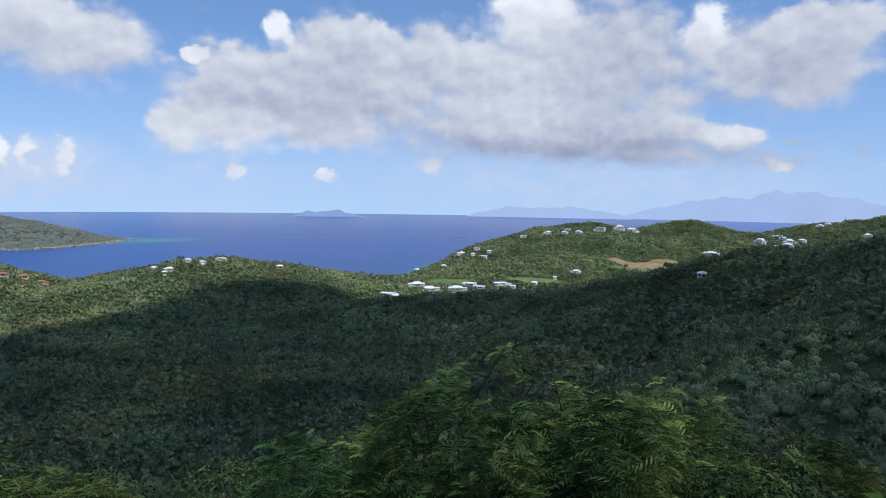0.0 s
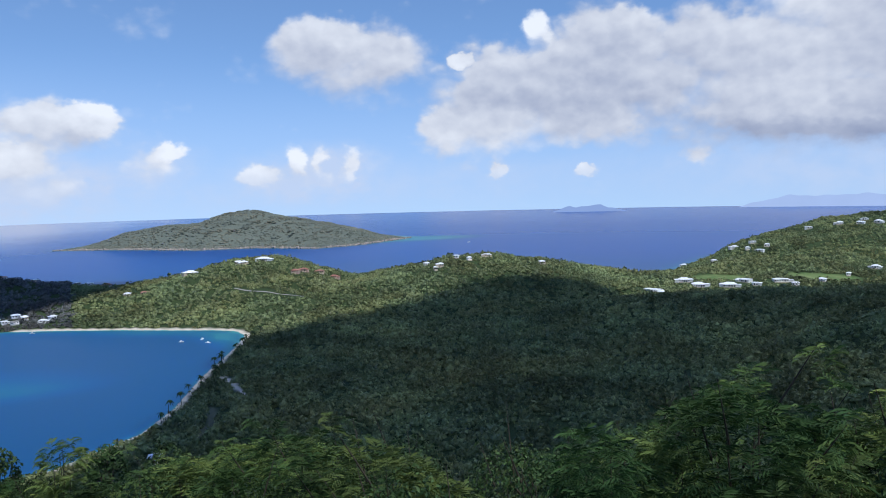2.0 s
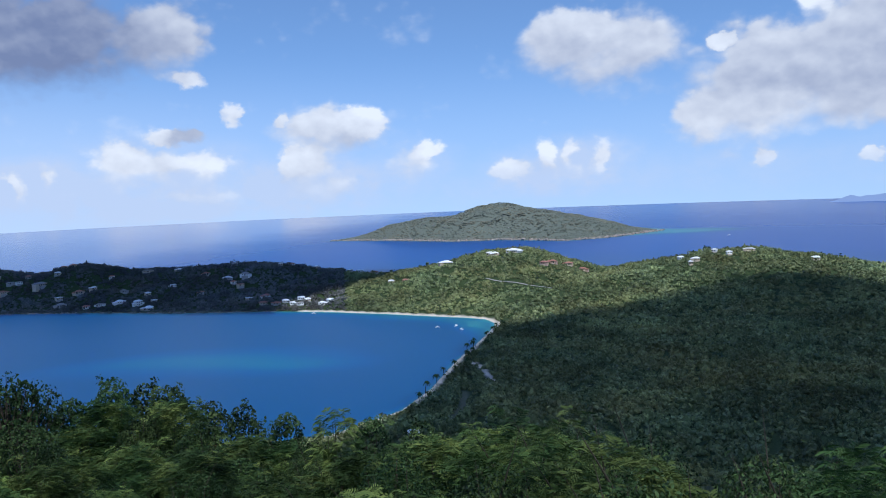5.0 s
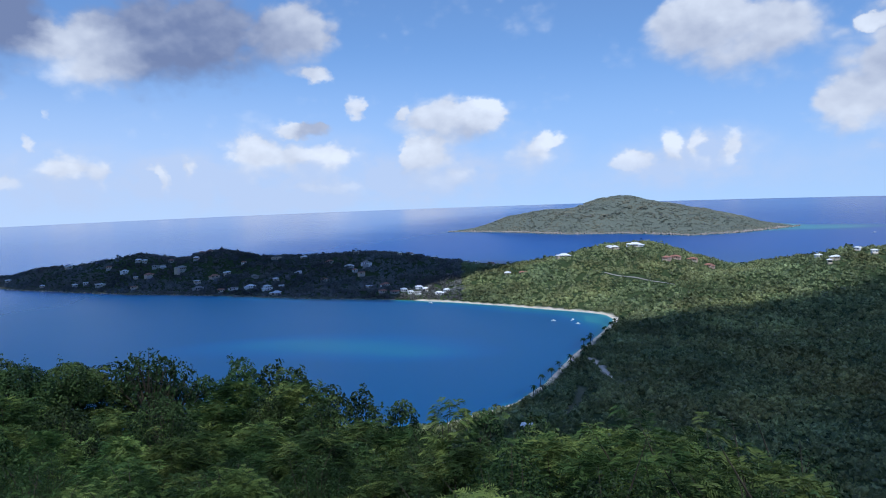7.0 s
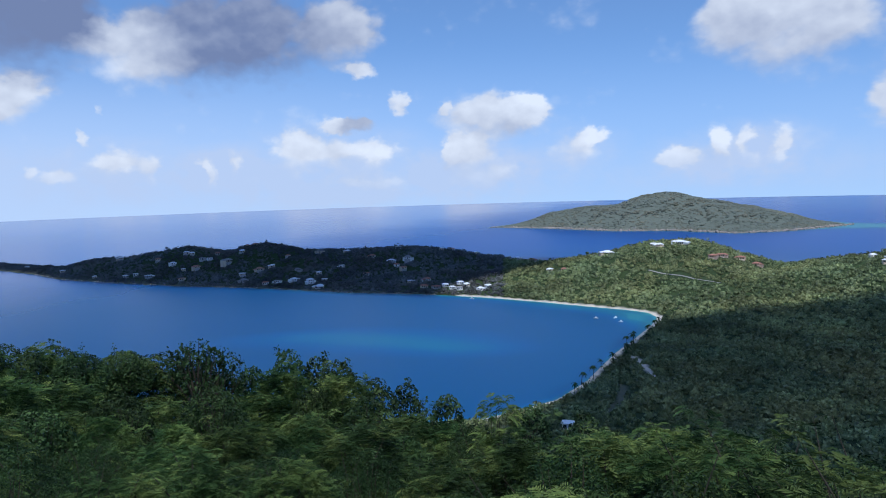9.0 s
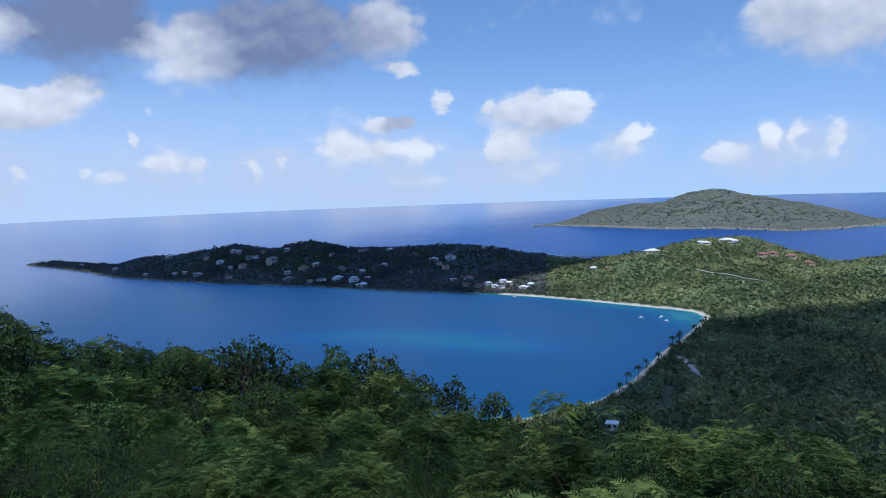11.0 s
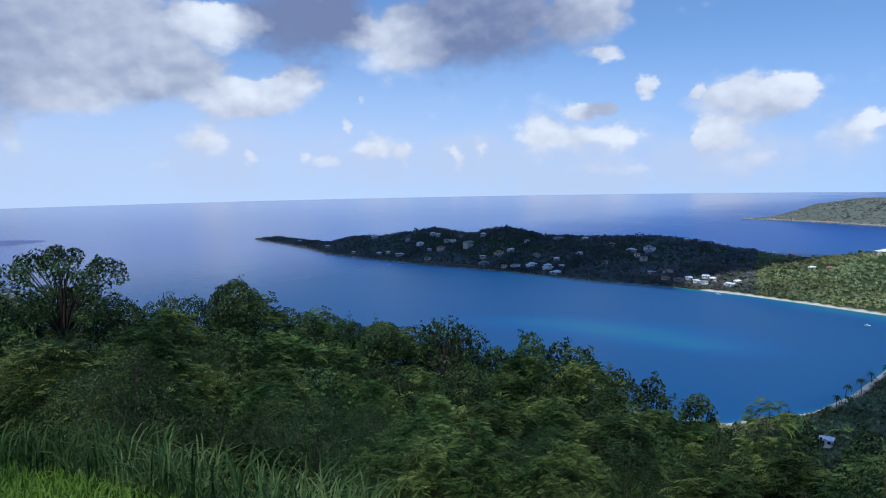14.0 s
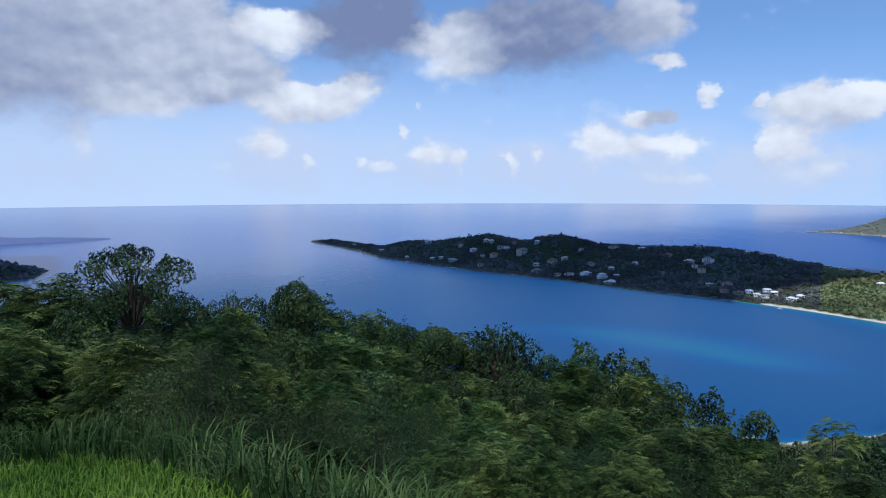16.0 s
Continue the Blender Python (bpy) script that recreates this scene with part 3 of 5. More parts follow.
def build_ground():
    angles = np.concatenate([np.arange(-36, 112, 0.4), np.arange(112, 324, 4.0)])
    radii = np.concatenate([[0.01], np.geomspace(0.8, 300, 70), np.linspace(307, 1450, 150), np.geomspace(1460, 2650, 50), np.geomspace(2750, 4960, 12)])
    x, y, f = ring_grid(angles, radii)
    z = ground_height(x, y)
    inland = np.maximum(shore_distance(x, y, COAST + COAST_SOUTH), shore_distance(x, y, ISLE))
    shore = near_line(x, y, BEACH)
    sand = smooth(6.8, 4.8, shore + 1.2 * lumps(x, y, 40, 5) + 2.4 * smooth(660, 600, np.hypot(x, y))) * (inland < 8)
    track = np.maximum(smooth(3.2, 1.6, near_line(x, y, BEACH_TRACK)), smooth(5, 2, near_line(x, y, CAR_PARK) + 3 * lumps(x, y, 15, 6)) * 0.15)
    rocky = smooth(26, 5, np.abs(inland) + np.where(np.hypot(x, y) > 1850, 4 + 9 * lumps(x, y, 70, 12), 0) + 6 * lumps(x, y, 45, 8)) * (shore > 40)
    z = np.where((rocky > 0) & (inland > 0), z + rocky * 2.5 * np.abs(lumps(x, y, 12, 11)), z)
    land = [("dry", (np.hypot(x, y) > 1850) * (y > 900) * (x < -700) * 1.0), ("sand", np.maximum(sand, track)), ("rock", rocky * np.where((np.hypot(x, y) > 1850) & (x < -700), 1.0, 0.3)), ("field", spots(x, y, FIELDS)), ("bare", spots(x, y, BARE))]
    tagged(new("ground", mesh_of("ground", np.stack([x, y, z], -1), f, M_GROUND, True, land)), "forested hills, sandy beach and sea bed as one sheet", "ground", kind="structure")


def build_sea():
    angles = np.concatenate([np.arange(-36, 112, 0.8), np.arange(112, 324, 4.0)])
    radii = np.concatenate([np.linspace(300, 1000, 100), np.linspace(1012, 2400, 50), np.geomspace(2450, 4900, 14)])
    x, y, f = ring_grid(angles, radii)
    bed = np.maximum(-ground_height(x, y), 0)
    steep = 10.0 * (1 + 3 * smooth(720, 620, np.hypot(x, y)) + 9 * smooth(66, 76, np.degrees(np.arctan2(-x, y))))
    deep = np.clip(np.clip(bed * steep, 0, 30) - shoals(x, y) * smooth(0.3, 1.2, bed), np.minimum(bed * 8, 2.6), 30)
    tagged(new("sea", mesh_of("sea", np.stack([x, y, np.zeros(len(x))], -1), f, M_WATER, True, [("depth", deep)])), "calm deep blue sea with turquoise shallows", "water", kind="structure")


def build_far_hills(name, label, rows, d, mat):
    """A hazy far land: a low relief of ridges with depth."""
    rows = sorted(rows)
    a = np.linspace(rows[0][0], rows[-1][0], 90)
    top = np.interp(a, [r[0] for r in rows], [r[1] for r in rows]) * (1 + 0.05 * np.sin(a * 2.3) + 0.03 * np.sin(a * 5.1 + 1))
    verts, n = [], len(a)
    for k, (back, part) in enumerate(((-60, 0.0), (-35, 0.55), (0, 1.0), (40, 0.8), (90, 0.0))):
        for az, h in zip(a, top):
            x, y = polar(az, d + back)
            verts.append((x, y, -2 + (h + 2) * part))
    faces = [(k * n + i, k * n + i + 1, (k + 1) * n + i + 1, (k + 1) * n + i) for k in range(4) for i in range(n - 1)]
    tagged(new(name, mesh_of(name, verts, faces, mat)), label, "island", kind="structure")


def build_road(name, label, rows, wide):
    """A paved strip laid along the slope."""
    p = line_xy(rows)
    pts = np.concatenate([a + (b - a) * np.linspace(0, 1, 12)[:, None] for a, b in zip(p, p[1:])])
    way = np.gradient(pts, axis=0)
    way /= np.linalg.norm(way, axis=1)[:, None] + 1e-9
    side = np.stack([-way[:, 1], way[:, 0]], -1) * wide / 2
    verts = []
    for c in (pts - side, pts + side):
        verts.append(np.stack([c[:, 0], c[:, 1], ground_height(c[:, 0], c[:, 1]) + 0.5], -1))
    n = len(pts)
    faces = [(i, i + 1, n + i + 1, n + i) for i in range(n - 1)]
    tagged(new(name, mesh_of(name, np.concatenate(verts), faces, M_ROAD)), label, "road", kind="structure")


build_ground()
build_sea()
build_road("road", "pale concrete road climbing across the wooded hill", HILL_ROAD, 2.8)
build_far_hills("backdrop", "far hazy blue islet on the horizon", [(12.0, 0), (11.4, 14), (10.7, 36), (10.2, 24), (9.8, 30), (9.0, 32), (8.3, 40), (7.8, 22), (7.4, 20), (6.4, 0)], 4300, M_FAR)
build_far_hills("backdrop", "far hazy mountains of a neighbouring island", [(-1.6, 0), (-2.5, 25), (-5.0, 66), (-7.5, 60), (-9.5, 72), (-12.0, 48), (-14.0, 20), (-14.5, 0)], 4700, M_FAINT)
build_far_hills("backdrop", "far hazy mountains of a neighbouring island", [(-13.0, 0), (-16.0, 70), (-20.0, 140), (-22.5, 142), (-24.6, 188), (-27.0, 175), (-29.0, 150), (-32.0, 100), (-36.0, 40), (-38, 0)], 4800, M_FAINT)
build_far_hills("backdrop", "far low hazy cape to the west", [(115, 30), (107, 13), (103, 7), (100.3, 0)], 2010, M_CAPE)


# ---- forest: thousands of crowns that nobody could count, as stuff ----
def ico(sub):
    bm = bmesh.new()
    bmesh.ops.create_icosphere(bm, subdivisions=sub, radius=1.0)
    v = np.array([q.co[:] for q in bm.verts])
    f = np.array([[q.index for q in p.verts] for p in bm.faces])
    bm.free()
    return v, f


def crown_kinds(sub, count, seed):
    """Lumpy crowns: clumps pushed out at random, flat below."""
    v, f = ico(sub)
    r = np.random.RandomState(seed)
    kinds = []
    for _ in range(count):
        w = np.ones(len(v))
        for _ in range(9):
            c = r.normal(size=3)
            c /= np.linalg.norm(c)
            w += r.uniform(0.12, 0.42) * np.exp(-((v - c) ** 2).sum(1) / r.uniform(0.1, 0.3))
        w *= 1 + 0.09 * r.normal(size=len(v))
        q = v * w[:, None] * 0.82
        q[:, 2] = np.where(q[:, 2] < 0, q[:, 2] * 0.6, q[:, 2] * 0.85)
        kinds.append(q)
    top = v[f].mean(1)[:, 2] > -0.35
    return kinds, f[top]


def leafy_kinds(count, cards, seed, small=0.12, large=0.26, sub=1):
    """Crowns built of leaf clumps: a dark core and many small tilted leaf plates about it."""
    v, f = ico(sub)
    r = np.random.RandomState(seed)
    kinds = []
    for _ in range(count):
        lobes = r.normal(size=(5, 3)) * (0.42, 0.42, 0.25)
        core = v * (0.66, 0.66, 0.46) * r.uniform(0.6, 1.3, (len(v), 1)) - (0, 0, 0.08)
        plates = []
        for _ in range(cards):
            w = r.normal(size=3)
            w[2] = abs(w[2]) * 0.9 - 0.25
            w /= np.linalg.norm(w)
            c = lobes[r.randint(5)] + w * (0.62, 0.62, 0.5) * r.uniform(0.75, 1.1)
            u = np.cross(w + r.normal(size=3) * 0.6, r.normal(size=3))
            u /= np.linalg.norm(u)
            q = np.cross(w, u)
            s = r.uniform(small, large)
            plates.append([c + u * s, c + q * s * 0.8 + w * 0.05, c - u * s, c - q * s * 0.8 - w * 0.05])
        kinds.append(np.concatenate([core, np.array(plates).reshape(-1, 3)]))
    k = len(v) + 4 * np.arange(cards)[:, None]
    return kinds, np.concatenate([f, k + (0, 1, 2), k + (0, 2, 3)])


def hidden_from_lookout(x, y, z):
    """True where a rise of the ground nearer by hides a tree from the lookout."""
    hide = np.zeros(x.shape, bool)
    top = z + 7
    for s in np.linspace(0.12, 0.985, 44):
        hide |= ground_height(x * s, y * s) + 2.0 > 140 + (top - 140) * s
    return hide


def scatter(r, a0, a1, d0, d1, gap):
    area = radians(a1 - a0) * (d1 ** 2 - d0 ** 2) / 2
    n = int(area / gap ** 2)
    a, d = r.uniform(a0, a1, n), np.sqrt(r.uniform(d0 ** 2, d1 ** 2, n))
    return -np.sin(np.radians(a)) * d, np.cos(np.radians(a)) * d


def wooded(x, y):
    inland = shore_distance(x, y, COAST + COAST_SOUTH)
    shore = near_line(x, y, BEACH)
    ok = (inland > 3) & ~((shore < 7) & (inland < 8)) & (near_line(x, y, HILL_ROAD) > 3.5) & (near_line(x * (1 + 7 / np.hypot(x, y)), y * (1 + 7 / np.hypot(x, y)), HILL_ROAD) > 3.5) & (near_line(x, y, BEACH_TRACK) > 3.2) & (near_line(x, y, CAR_PARK) > 3)
    return ok & (spots(x, y, FIELDS + BARE) < 0.4)


def plant(name, label, x, y, size, kinds, faces, mat, r):
    z = ground_height(x, y)
    n = len(x)
    pick, turn = r.randint(0, len(kinds), n), r.uniform(0, 6.28, n)
    k = np.stack(kinds)[pick]
    c, s = np.cos(turn)[:, None], np.sin(turn)[:, None]
    vx, vy, vz = k[:, :, 0] * c - k[:, :, 1] * s, k[:, :, 0] * s + k[:, :, 1] * c, k[:, :, 2]
    tall = r.uniform(0.75, 1.35, n)
    verts = np.stack([vx * size[:, None] + x[:, None], vy * size[:, None] + y[:, None], vz * (size * tall)[:, None] + (z + size * 0.40 * tall)[:, None]], -1)
    f = (faces[None] + (np.arange(n) * k.shape[1])[:, None, None]).reshape(-1, 3)
    return tagged(new(name, mesh_of(name, verts.reshape(-1, 3), f, mat)), label, "forest", kind="stuff")


HOUSES = []      # filled below: azimuth, distance, width, kind


def clear_of_houses(x, y):
    ok = np.ones(x.shape, bool)
    for a, d, w, *_ in HOUSES:
        c = polar(a, d)
        s, k = math.sin(radians(a)), math.cos(radians(a))
        across, along = (x - c[0]) * k + (y - c[1]) * s, -(x - c[0]) * s + (y - c[1]) * k
        # a garden is kept open on the side of the view
        ok &= ~((np.abs(across) < w * 0.55 + 1) & (along > -min(w * 0.5, 5) - (4 if a > 44 else 13)) & (along < w * 0.4 + 2))
    return ok


def build_forest():
    r = np.random.RandomState(5)
    leafy, leafy_faces = leafy_kinds(5, 84, 1, 0.07, 0.15)
    coarse, coarse_faces = crown_kinds(2, 14, 2)
    clumps, clump_faces = leafy_kinds(14, 18, 2, 0.22, 0.44)
    light, light_faces = leafy_kinds(14, 11, 3, 0.26, 0.5)
    for name, label, a0, a1, d0, d1, gap, lo, hi, kinds, faces in (
            ("forest_near", "dense dark green woodland on the slope below the lookout", -36, 75, 95, 330, 4.2, 1.7, 3.5, leafy, leafy_faces),
            ("forest_valley", "dense green forest canopy filling the valley", -36, 60, 330, 720, 4.2, 1.8, 3.9, clumps, clump_faces),
            ("forest_hills", "sunlit green forest canopy on the hills", -36, 48, 720, 1160, 4.7, 1.9, 3.9, light, light_faces),
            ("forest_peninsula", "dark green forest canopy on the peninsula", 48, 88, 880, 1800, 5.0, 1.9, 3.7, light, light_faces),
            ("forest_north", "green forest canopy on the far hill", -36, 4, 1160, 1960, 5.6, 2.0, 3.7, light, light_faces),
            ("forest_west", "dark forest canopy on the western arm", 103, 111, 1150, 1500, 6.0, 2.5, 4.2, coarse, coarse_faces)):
        x, y = scatter(r, a0, a1, d0, d1, gap)
        keep = wooded(x, y) & clear_of_houses(x, y)
        x, y = x[keep], y[keep]
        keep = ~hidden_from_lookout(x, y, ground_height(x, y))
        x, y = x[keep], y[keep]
        size = (lo + (hi - lo) * r.beta(1.5, 2.6, len(x))) * np.where(r.uniform(0, 1, len(x)) < 0.10, 1.5, 1.0)
        # peninsula and western arm take the canopy with haze and shade painted in
        plant(name, label, x, y, size, kinds, faces, M_HAZED_CANOPY if name in ("forest_peninsula", "forest_west") else M_CANOPY, r)
    # tall old trees along the crest of the spur
    crest = CRESTS[0][1]
    a = r.uniform(-27, 4.5, 190)
    d = np.interp(a, [q[0] for q in crest], [q[1] for q in crest]) + r.normal(size=190) * 13
    x, y = -np.sin(np.radians(a)) * d, np.cos(np.radians(a)) * d
    keep = clear_of_houses(x, y)
    plant("forest_crest", "tall dark rounded trees along the crest of the spur", x[keep], y[keep], r.uniform(3.0, 6.0, keep.sum()), leafy, leafy_faces, M_CANOPY, r)
    # large old trees in the grove behind the beach
    a, d = r.uniform(33.5, 41.5, 420), r.uniform(450, 745, 420)
    x, y = -np.sin(np.radians(a)) * d, np.cos(np.radians(a)) * d
    back = near_line(x, y, BEACH)
    keep = wooded(x, y) & (back > 9) & (back < 60) & (near_line(x, y, BEACH_TRACK) > 9) & (near_line(x, y, CAR_PARK) > 7)
    plant("beach_grove", "dark rounded old trees in the grove behind the beach", x[keep], y[keep], r.uniform(2.8, 5.2, keep.sum()), leafy, leafy_faces, M_CANOPY, r)
    low, low_faces = crown_kinds(1, 10, 9)
    x, y = scatter(r, 22, 50, 1850, 2350, 7.5)
    keep = (shore_distance(x, y, ISLE) > 14) & (lumps(x, y, 90, 31) + 0.6 * r.normal(size=len(x)) > -0.75)
    x, y = x[keep], y[keep]
    plant("scrub_island", "dry olive green scrub covering the island, greyed for haze", x, y, r.uniform(3.0, 6.0, len(x)), [k * (1, 1, 0.30) - (0, 0, 0.36) for k in low], low_faces, M_ISLE, r)


def build_boulders(name, label, rows, count, small, large, seed):
    """Broken rock along a stretch of coast."""
    r = np.random.RandomState(seed)
    v, f = ico(1)
    kinds = [v * r.uniform(0.55, 1.25, (len(v), 1)) * (1, 1, 0.75) for _ in range(8)]
    p = line_xy(rows)
    seg = np.linalg.norm(np.diff(p, axis=0), axis=1)
    s = r.uniform(0, seg.sum(), count)
    s = s[np.sin(s / seg.sum() * 61 + seed) + np.sin(s / seg.sum() * 167) + r.normal(size=count) * 0.6 > -0.9]
    at = np.stack([np.interp(s, np.concatenate([[0], seg.cumsum()]), p[:, k]) for k in (0, 1)], -1) + r.normal(size=(len(s), 2)) * large * 0.5
    size = small + (large - small) * r.beta(1.2, 3.0, len(s))
    k = np.stack(kinds)[r.randint(0, 8, len(s))]
    verts = k * size[:, None, None] + np.concatenate([at, size[:, None] * 0.2], 1)[:, None, :]
    faces = (f[None] + (np.arange(len(s)) * len(v))[:, None, None]).reshape(-1, 3)
    tagged(new(name, mesh_of(name, verts.reshape(-1, 3), faces, M_ROCK, False)), label, "rock", kind="stuff")


build_boulders("shore_rocks", "pale broken rock along the shore of the island", [q for q in ISLE if q[1] < 2270], 900, 2.0, 7.5, 2)
build_boulders("shore_rocks", "pale broken rock along the shore of the peninsula", [(53.4, 912), (60, 959), (66.8, 1051), (73, 1144), (78, 1269), (80.6, 1361), (82.3, 1489)], 900, 0.6, 1.9, 3)


# ---- cumulus overhead, out of sight, that shade the valley and the peninsula ----
def vapour(name, white, thin, thick, open_share):
    m = bpy.data.materials.new(name)
    m.use_nodes = True
    t = m.node_tree
    t.nodes.clear()
    mist = [t.nodes.new(n) for n in ("ShaderNodeBsdfDiffuse", "ShaderNodeBsdfTranslucent", "ShaderNodeMixShader", "ShaderNodeOutputMaterial")]
    mist[0].inputs[0].default_value = mist[1].inputs[0].default_value = white
    wire(t, mist[2], 0, ranged(t, noise_at(t, position(t), 0.006, 4.0), 0.3, 0.7, thick, thin))
    wire(t, mist[2], 1, mist[0].outputs[0])
    wire(t, mist[2], 2, mist[1].outputs[0])
    gaps, mixed = t.nodes.new("ShaderNodeBsdfTransparent"), t.nodes.new("ShaderNodeMixShader")
    wire(t, mixed, 0, ranged(t, noise_at(t, position(t), 0.009, 3.0, 0.55), 0.42, 0.62, 0.25 * open_share, 2.6 * open_share))
    wire(t, mixed, 1, mist[2].outputs[0])
    wire(t, mixed, 2, gaps.outputs[0])
    wire(t, mist[3], 0, mixed.outputs[0])
    return m


M_THIN = vapour("thin_cloud_vapour", (0.96, 0.97, 0.99, 1), 0.98, 0.84, 0.15)
# blue put into the vapour turns the light below navy, standing in for haze
M_THICK_BLUE = vapour("blue_tinted_thick_vapour", (0.36, 0.38, 0.98, 1), 0.78, 0.60, 0.0)


def overhead_cloud(label, outline, height, seed, mat):
    """A flat-based cumulus over a stretch of land; the sun carries its shade along sun_way onto the outline below."""
    p = line_xy(outline)
    step = 9.0
    gx, gy = np.meshgrid(np.arange(p[:, 0].min() - 40, p[:, 0].max() + 40, step), np.arange(p[:, 1].min() - 40, p[:, 1].max() + 40, step))
    inside = shore_distance(gx, gy, outline) + 7 * lumps(gx, gy, 60, seed) + 4 * lumps(gx, gy, 25, seed + 9)
    up = height - np.clip(ground_height(gx, gy) + 3, 0, None)
    lift = 110 * np.sqrt(np.clip(inside, 0, 160) / 160) * (1 + 0.4 * lumps(gx, gy, 130, seed + 3) + 0.25 * lumps(gx, gy, 45, seed + 5))
    x, y = gx + sun_way.x / sun_way.z * up, gy + sun_way.y / sun_way.z * up
    n, m = gx.shape
    keep = inside > 0
    quads = np.argwhere(keep[:-1, :-1] & keep[1:, :-1] & keep[:-1, 1:] & keep[1:, 1:])
    i = quads[:, 0] * m + quads[:, 1]
    top = np.stack([i, i + 1, i + m + 1, i + m], -1)
    verts = np.concatenate([np.stack([x.ravel(), y.ravel(), (height + lift).ravel()], -1), np.stack([x.ravel(), y.ravel(), np.full(n * m, height - 4.0)], -1)])
    faces = np.concatenate([top, top[:, ::-1] + n * m])
    used = np.unique(faces)
    index = np.zeros(2 * n * m, int)
    index[used] = np.arange(len(used))
    tagged(new("cloud", mesh_of("cloud", verts[used], index[faces], mat)), label, "cloud", kind="structure")


VALLEY_SHADE = [(36.6, 715), (33, 730), (30.3, 762), (26.8, 774), (23, 802), (20.6, 848), (18.2, 892), (14.5, 910), (11.6, 912), (8.6, 898), (5.7, 855), (0, 815), (-8, 790), (-20, 720), (-34, 640), (-42, 600), (-60, 420), (-50, 130), (-20, 75), (30, 75), (62, 85), (60, 250), (57, 330), (45.6, 430), (40.3, 560), (38.0, 680)]
PENINSULA_SHADE = [(42, 1320), (43.2, 1040), (46.2, 985), (49.5, 972), (52.4, 955), (53.2, 880), (60, 938), (66.8, 1030), (73, 1124), (78, 1246), (80.8, 1338), (82.3, 1476), (84.3, 1615), (86.0, 1755), (84.4, 1775), (80, 1575), (73, 1450), (66, 1420), (55, 1400)]
WEST_SHADE = [(103.7, 1330), (105.3, 1200), (114, 1200), (114, 1700), (104, 1600)]
overhead_cloud("grey-white cumulus cloud shading the valley", VALLEY_SHADE, 760, 1, M_THIN)
overhead_cloud("unseen blue-tinted cumulus cloud shading the peninsula", PENINSULA_SHADE, 760, 2, M_THICK_BLUE)
overhead_cloud("unseen blue-tinted cumulus cloud shading the western arm", WEST_SHADE, 760, 3, M_THICK_BLUE)


# ---- houses ----
PENINSULA = [(82.7, 1600, 10), (80.6, 1428, 9), (78.6, 1315, 7), (76.6, 1269, 8), (75.9, 1263, 8), (75, 1232, 15), (76.8, 1373, 15), (74.3, 1286, 8), (72.3, 1269, 9), (71.9, 1260, 8), (73.3, 1249, 12), (72.6, 1225, 8), (71.2, 1233, 12), (70.7, 1228, 9), (71.7, 1213, 15), (70.1, 1249, 8), (72.7, 1174, 13), (69.4, 1200, 22), (68.3, 1214, 9), (67.9, 1255, 13), (67.3, 1255, 12), (68.3, 1106, 16), (68.4, 1141, 9), (66.7, 1075, 10), (67.1, 1153, 16), (66.1, 1152, 12), (64.9, 1187, 8), (62.5, 1204, 17), (60.3, 1195, 12)]
BAYSIDE = [(58.4, 1149, 13), (56.3, 1183, 9), (56.9, 1109, 15), (55.6, 1115, 17), (56.5, 1089, 8), (55.9, 1076, 13), (64.2, 1125, 11), (60.8, 1114, 12), (58.9, 1061, 9), (62.6, 1086, 8), (62.2, 1055, 8), (65.8, 1075, 14), (64.5, 1074, 17), (63.3, 1044, 16), (62.6, 1011, 19), (55.5, 996, 11), (54.1, 1000, 14), (54.4, 957, 10), (53.4, 946, 12), (52.2, 937, 11), (51.5, 961, 10), (51.6, 930, 9), (51.0, 945, 8), (52.7, 955, 9), (49.9, 915, 11), (49.3, 925, 8), (52.9, 1182, 7), (52, 1190, 7), (50.2, 1185, 8), (47.6, 1165, 7), (46.9, 1160, 11), (45.7, 1150, 14), (44.4, 974, 8), (43.3, 971, 11)]
VILLAS = [(40, 1020, 24), (36.5, 1040, 10), (36.1, 1030, 14), (34.6, 1040, 26)]
RED_ROOFS = [(32.3, 984, 12), (31.6, 1000, 14), (30.4, 1020, 14), (29.3, 1025, 15)]
MIDDLE = [(17.2, 1000, 14), (22, 1000, 8), (20.9, 954, 12), (19.6, 1000, 7), (18.6, 976, 7), (12.9, 985, 9), (21.3, 942, 5)]
NORTH = [(43.2, 397, 6), (4.5, 895, 28), (2.2, 962, 21), (1.2, 935, 23), (-1.0, 938, 23), (-2.1, 970, 21), (-2.8, 952, 10), (-4.4, 980, 28), (-5.4, 966, 7), (-7.1, 1004, 9), (-0.9, 816, 9), (2.2, 1300, 14), (-1.3, 1235, 15), (-2.5, 1225, 9), (-3, 1177, 13), (-3.5, 1200, 7), (-2.2, 1189, 6), (-6.2, 1405, 11), (-8.1, 1420, 17), (-9.3, 1405, 13), (-9.6, 1440, 12), (-10.4, 1412, 14), (-12.1, 1427, 26), (-13.5, 1435, 20), (-14.4, 1480, 26), (0.1, 1198, 8), (-10.3, 1100, 14), (-8.7, 1045, 5)]
EAST = [(-23.5, 1522, 20), (-24.6, 1608, 30), (-25.4, 1561, 22), (-24.4, 1490, 32), (-25.3, 1525, 18), (-26.2, 1623, 15), (-27.3, 1780, 15), (-27.8, 1800, 12), (-28.6, 1800, 10), (-30.2, 1676, 18), (-19.6, 564, 6), (-20.2, 1343, 26), (-16.8, 1195, 12)]
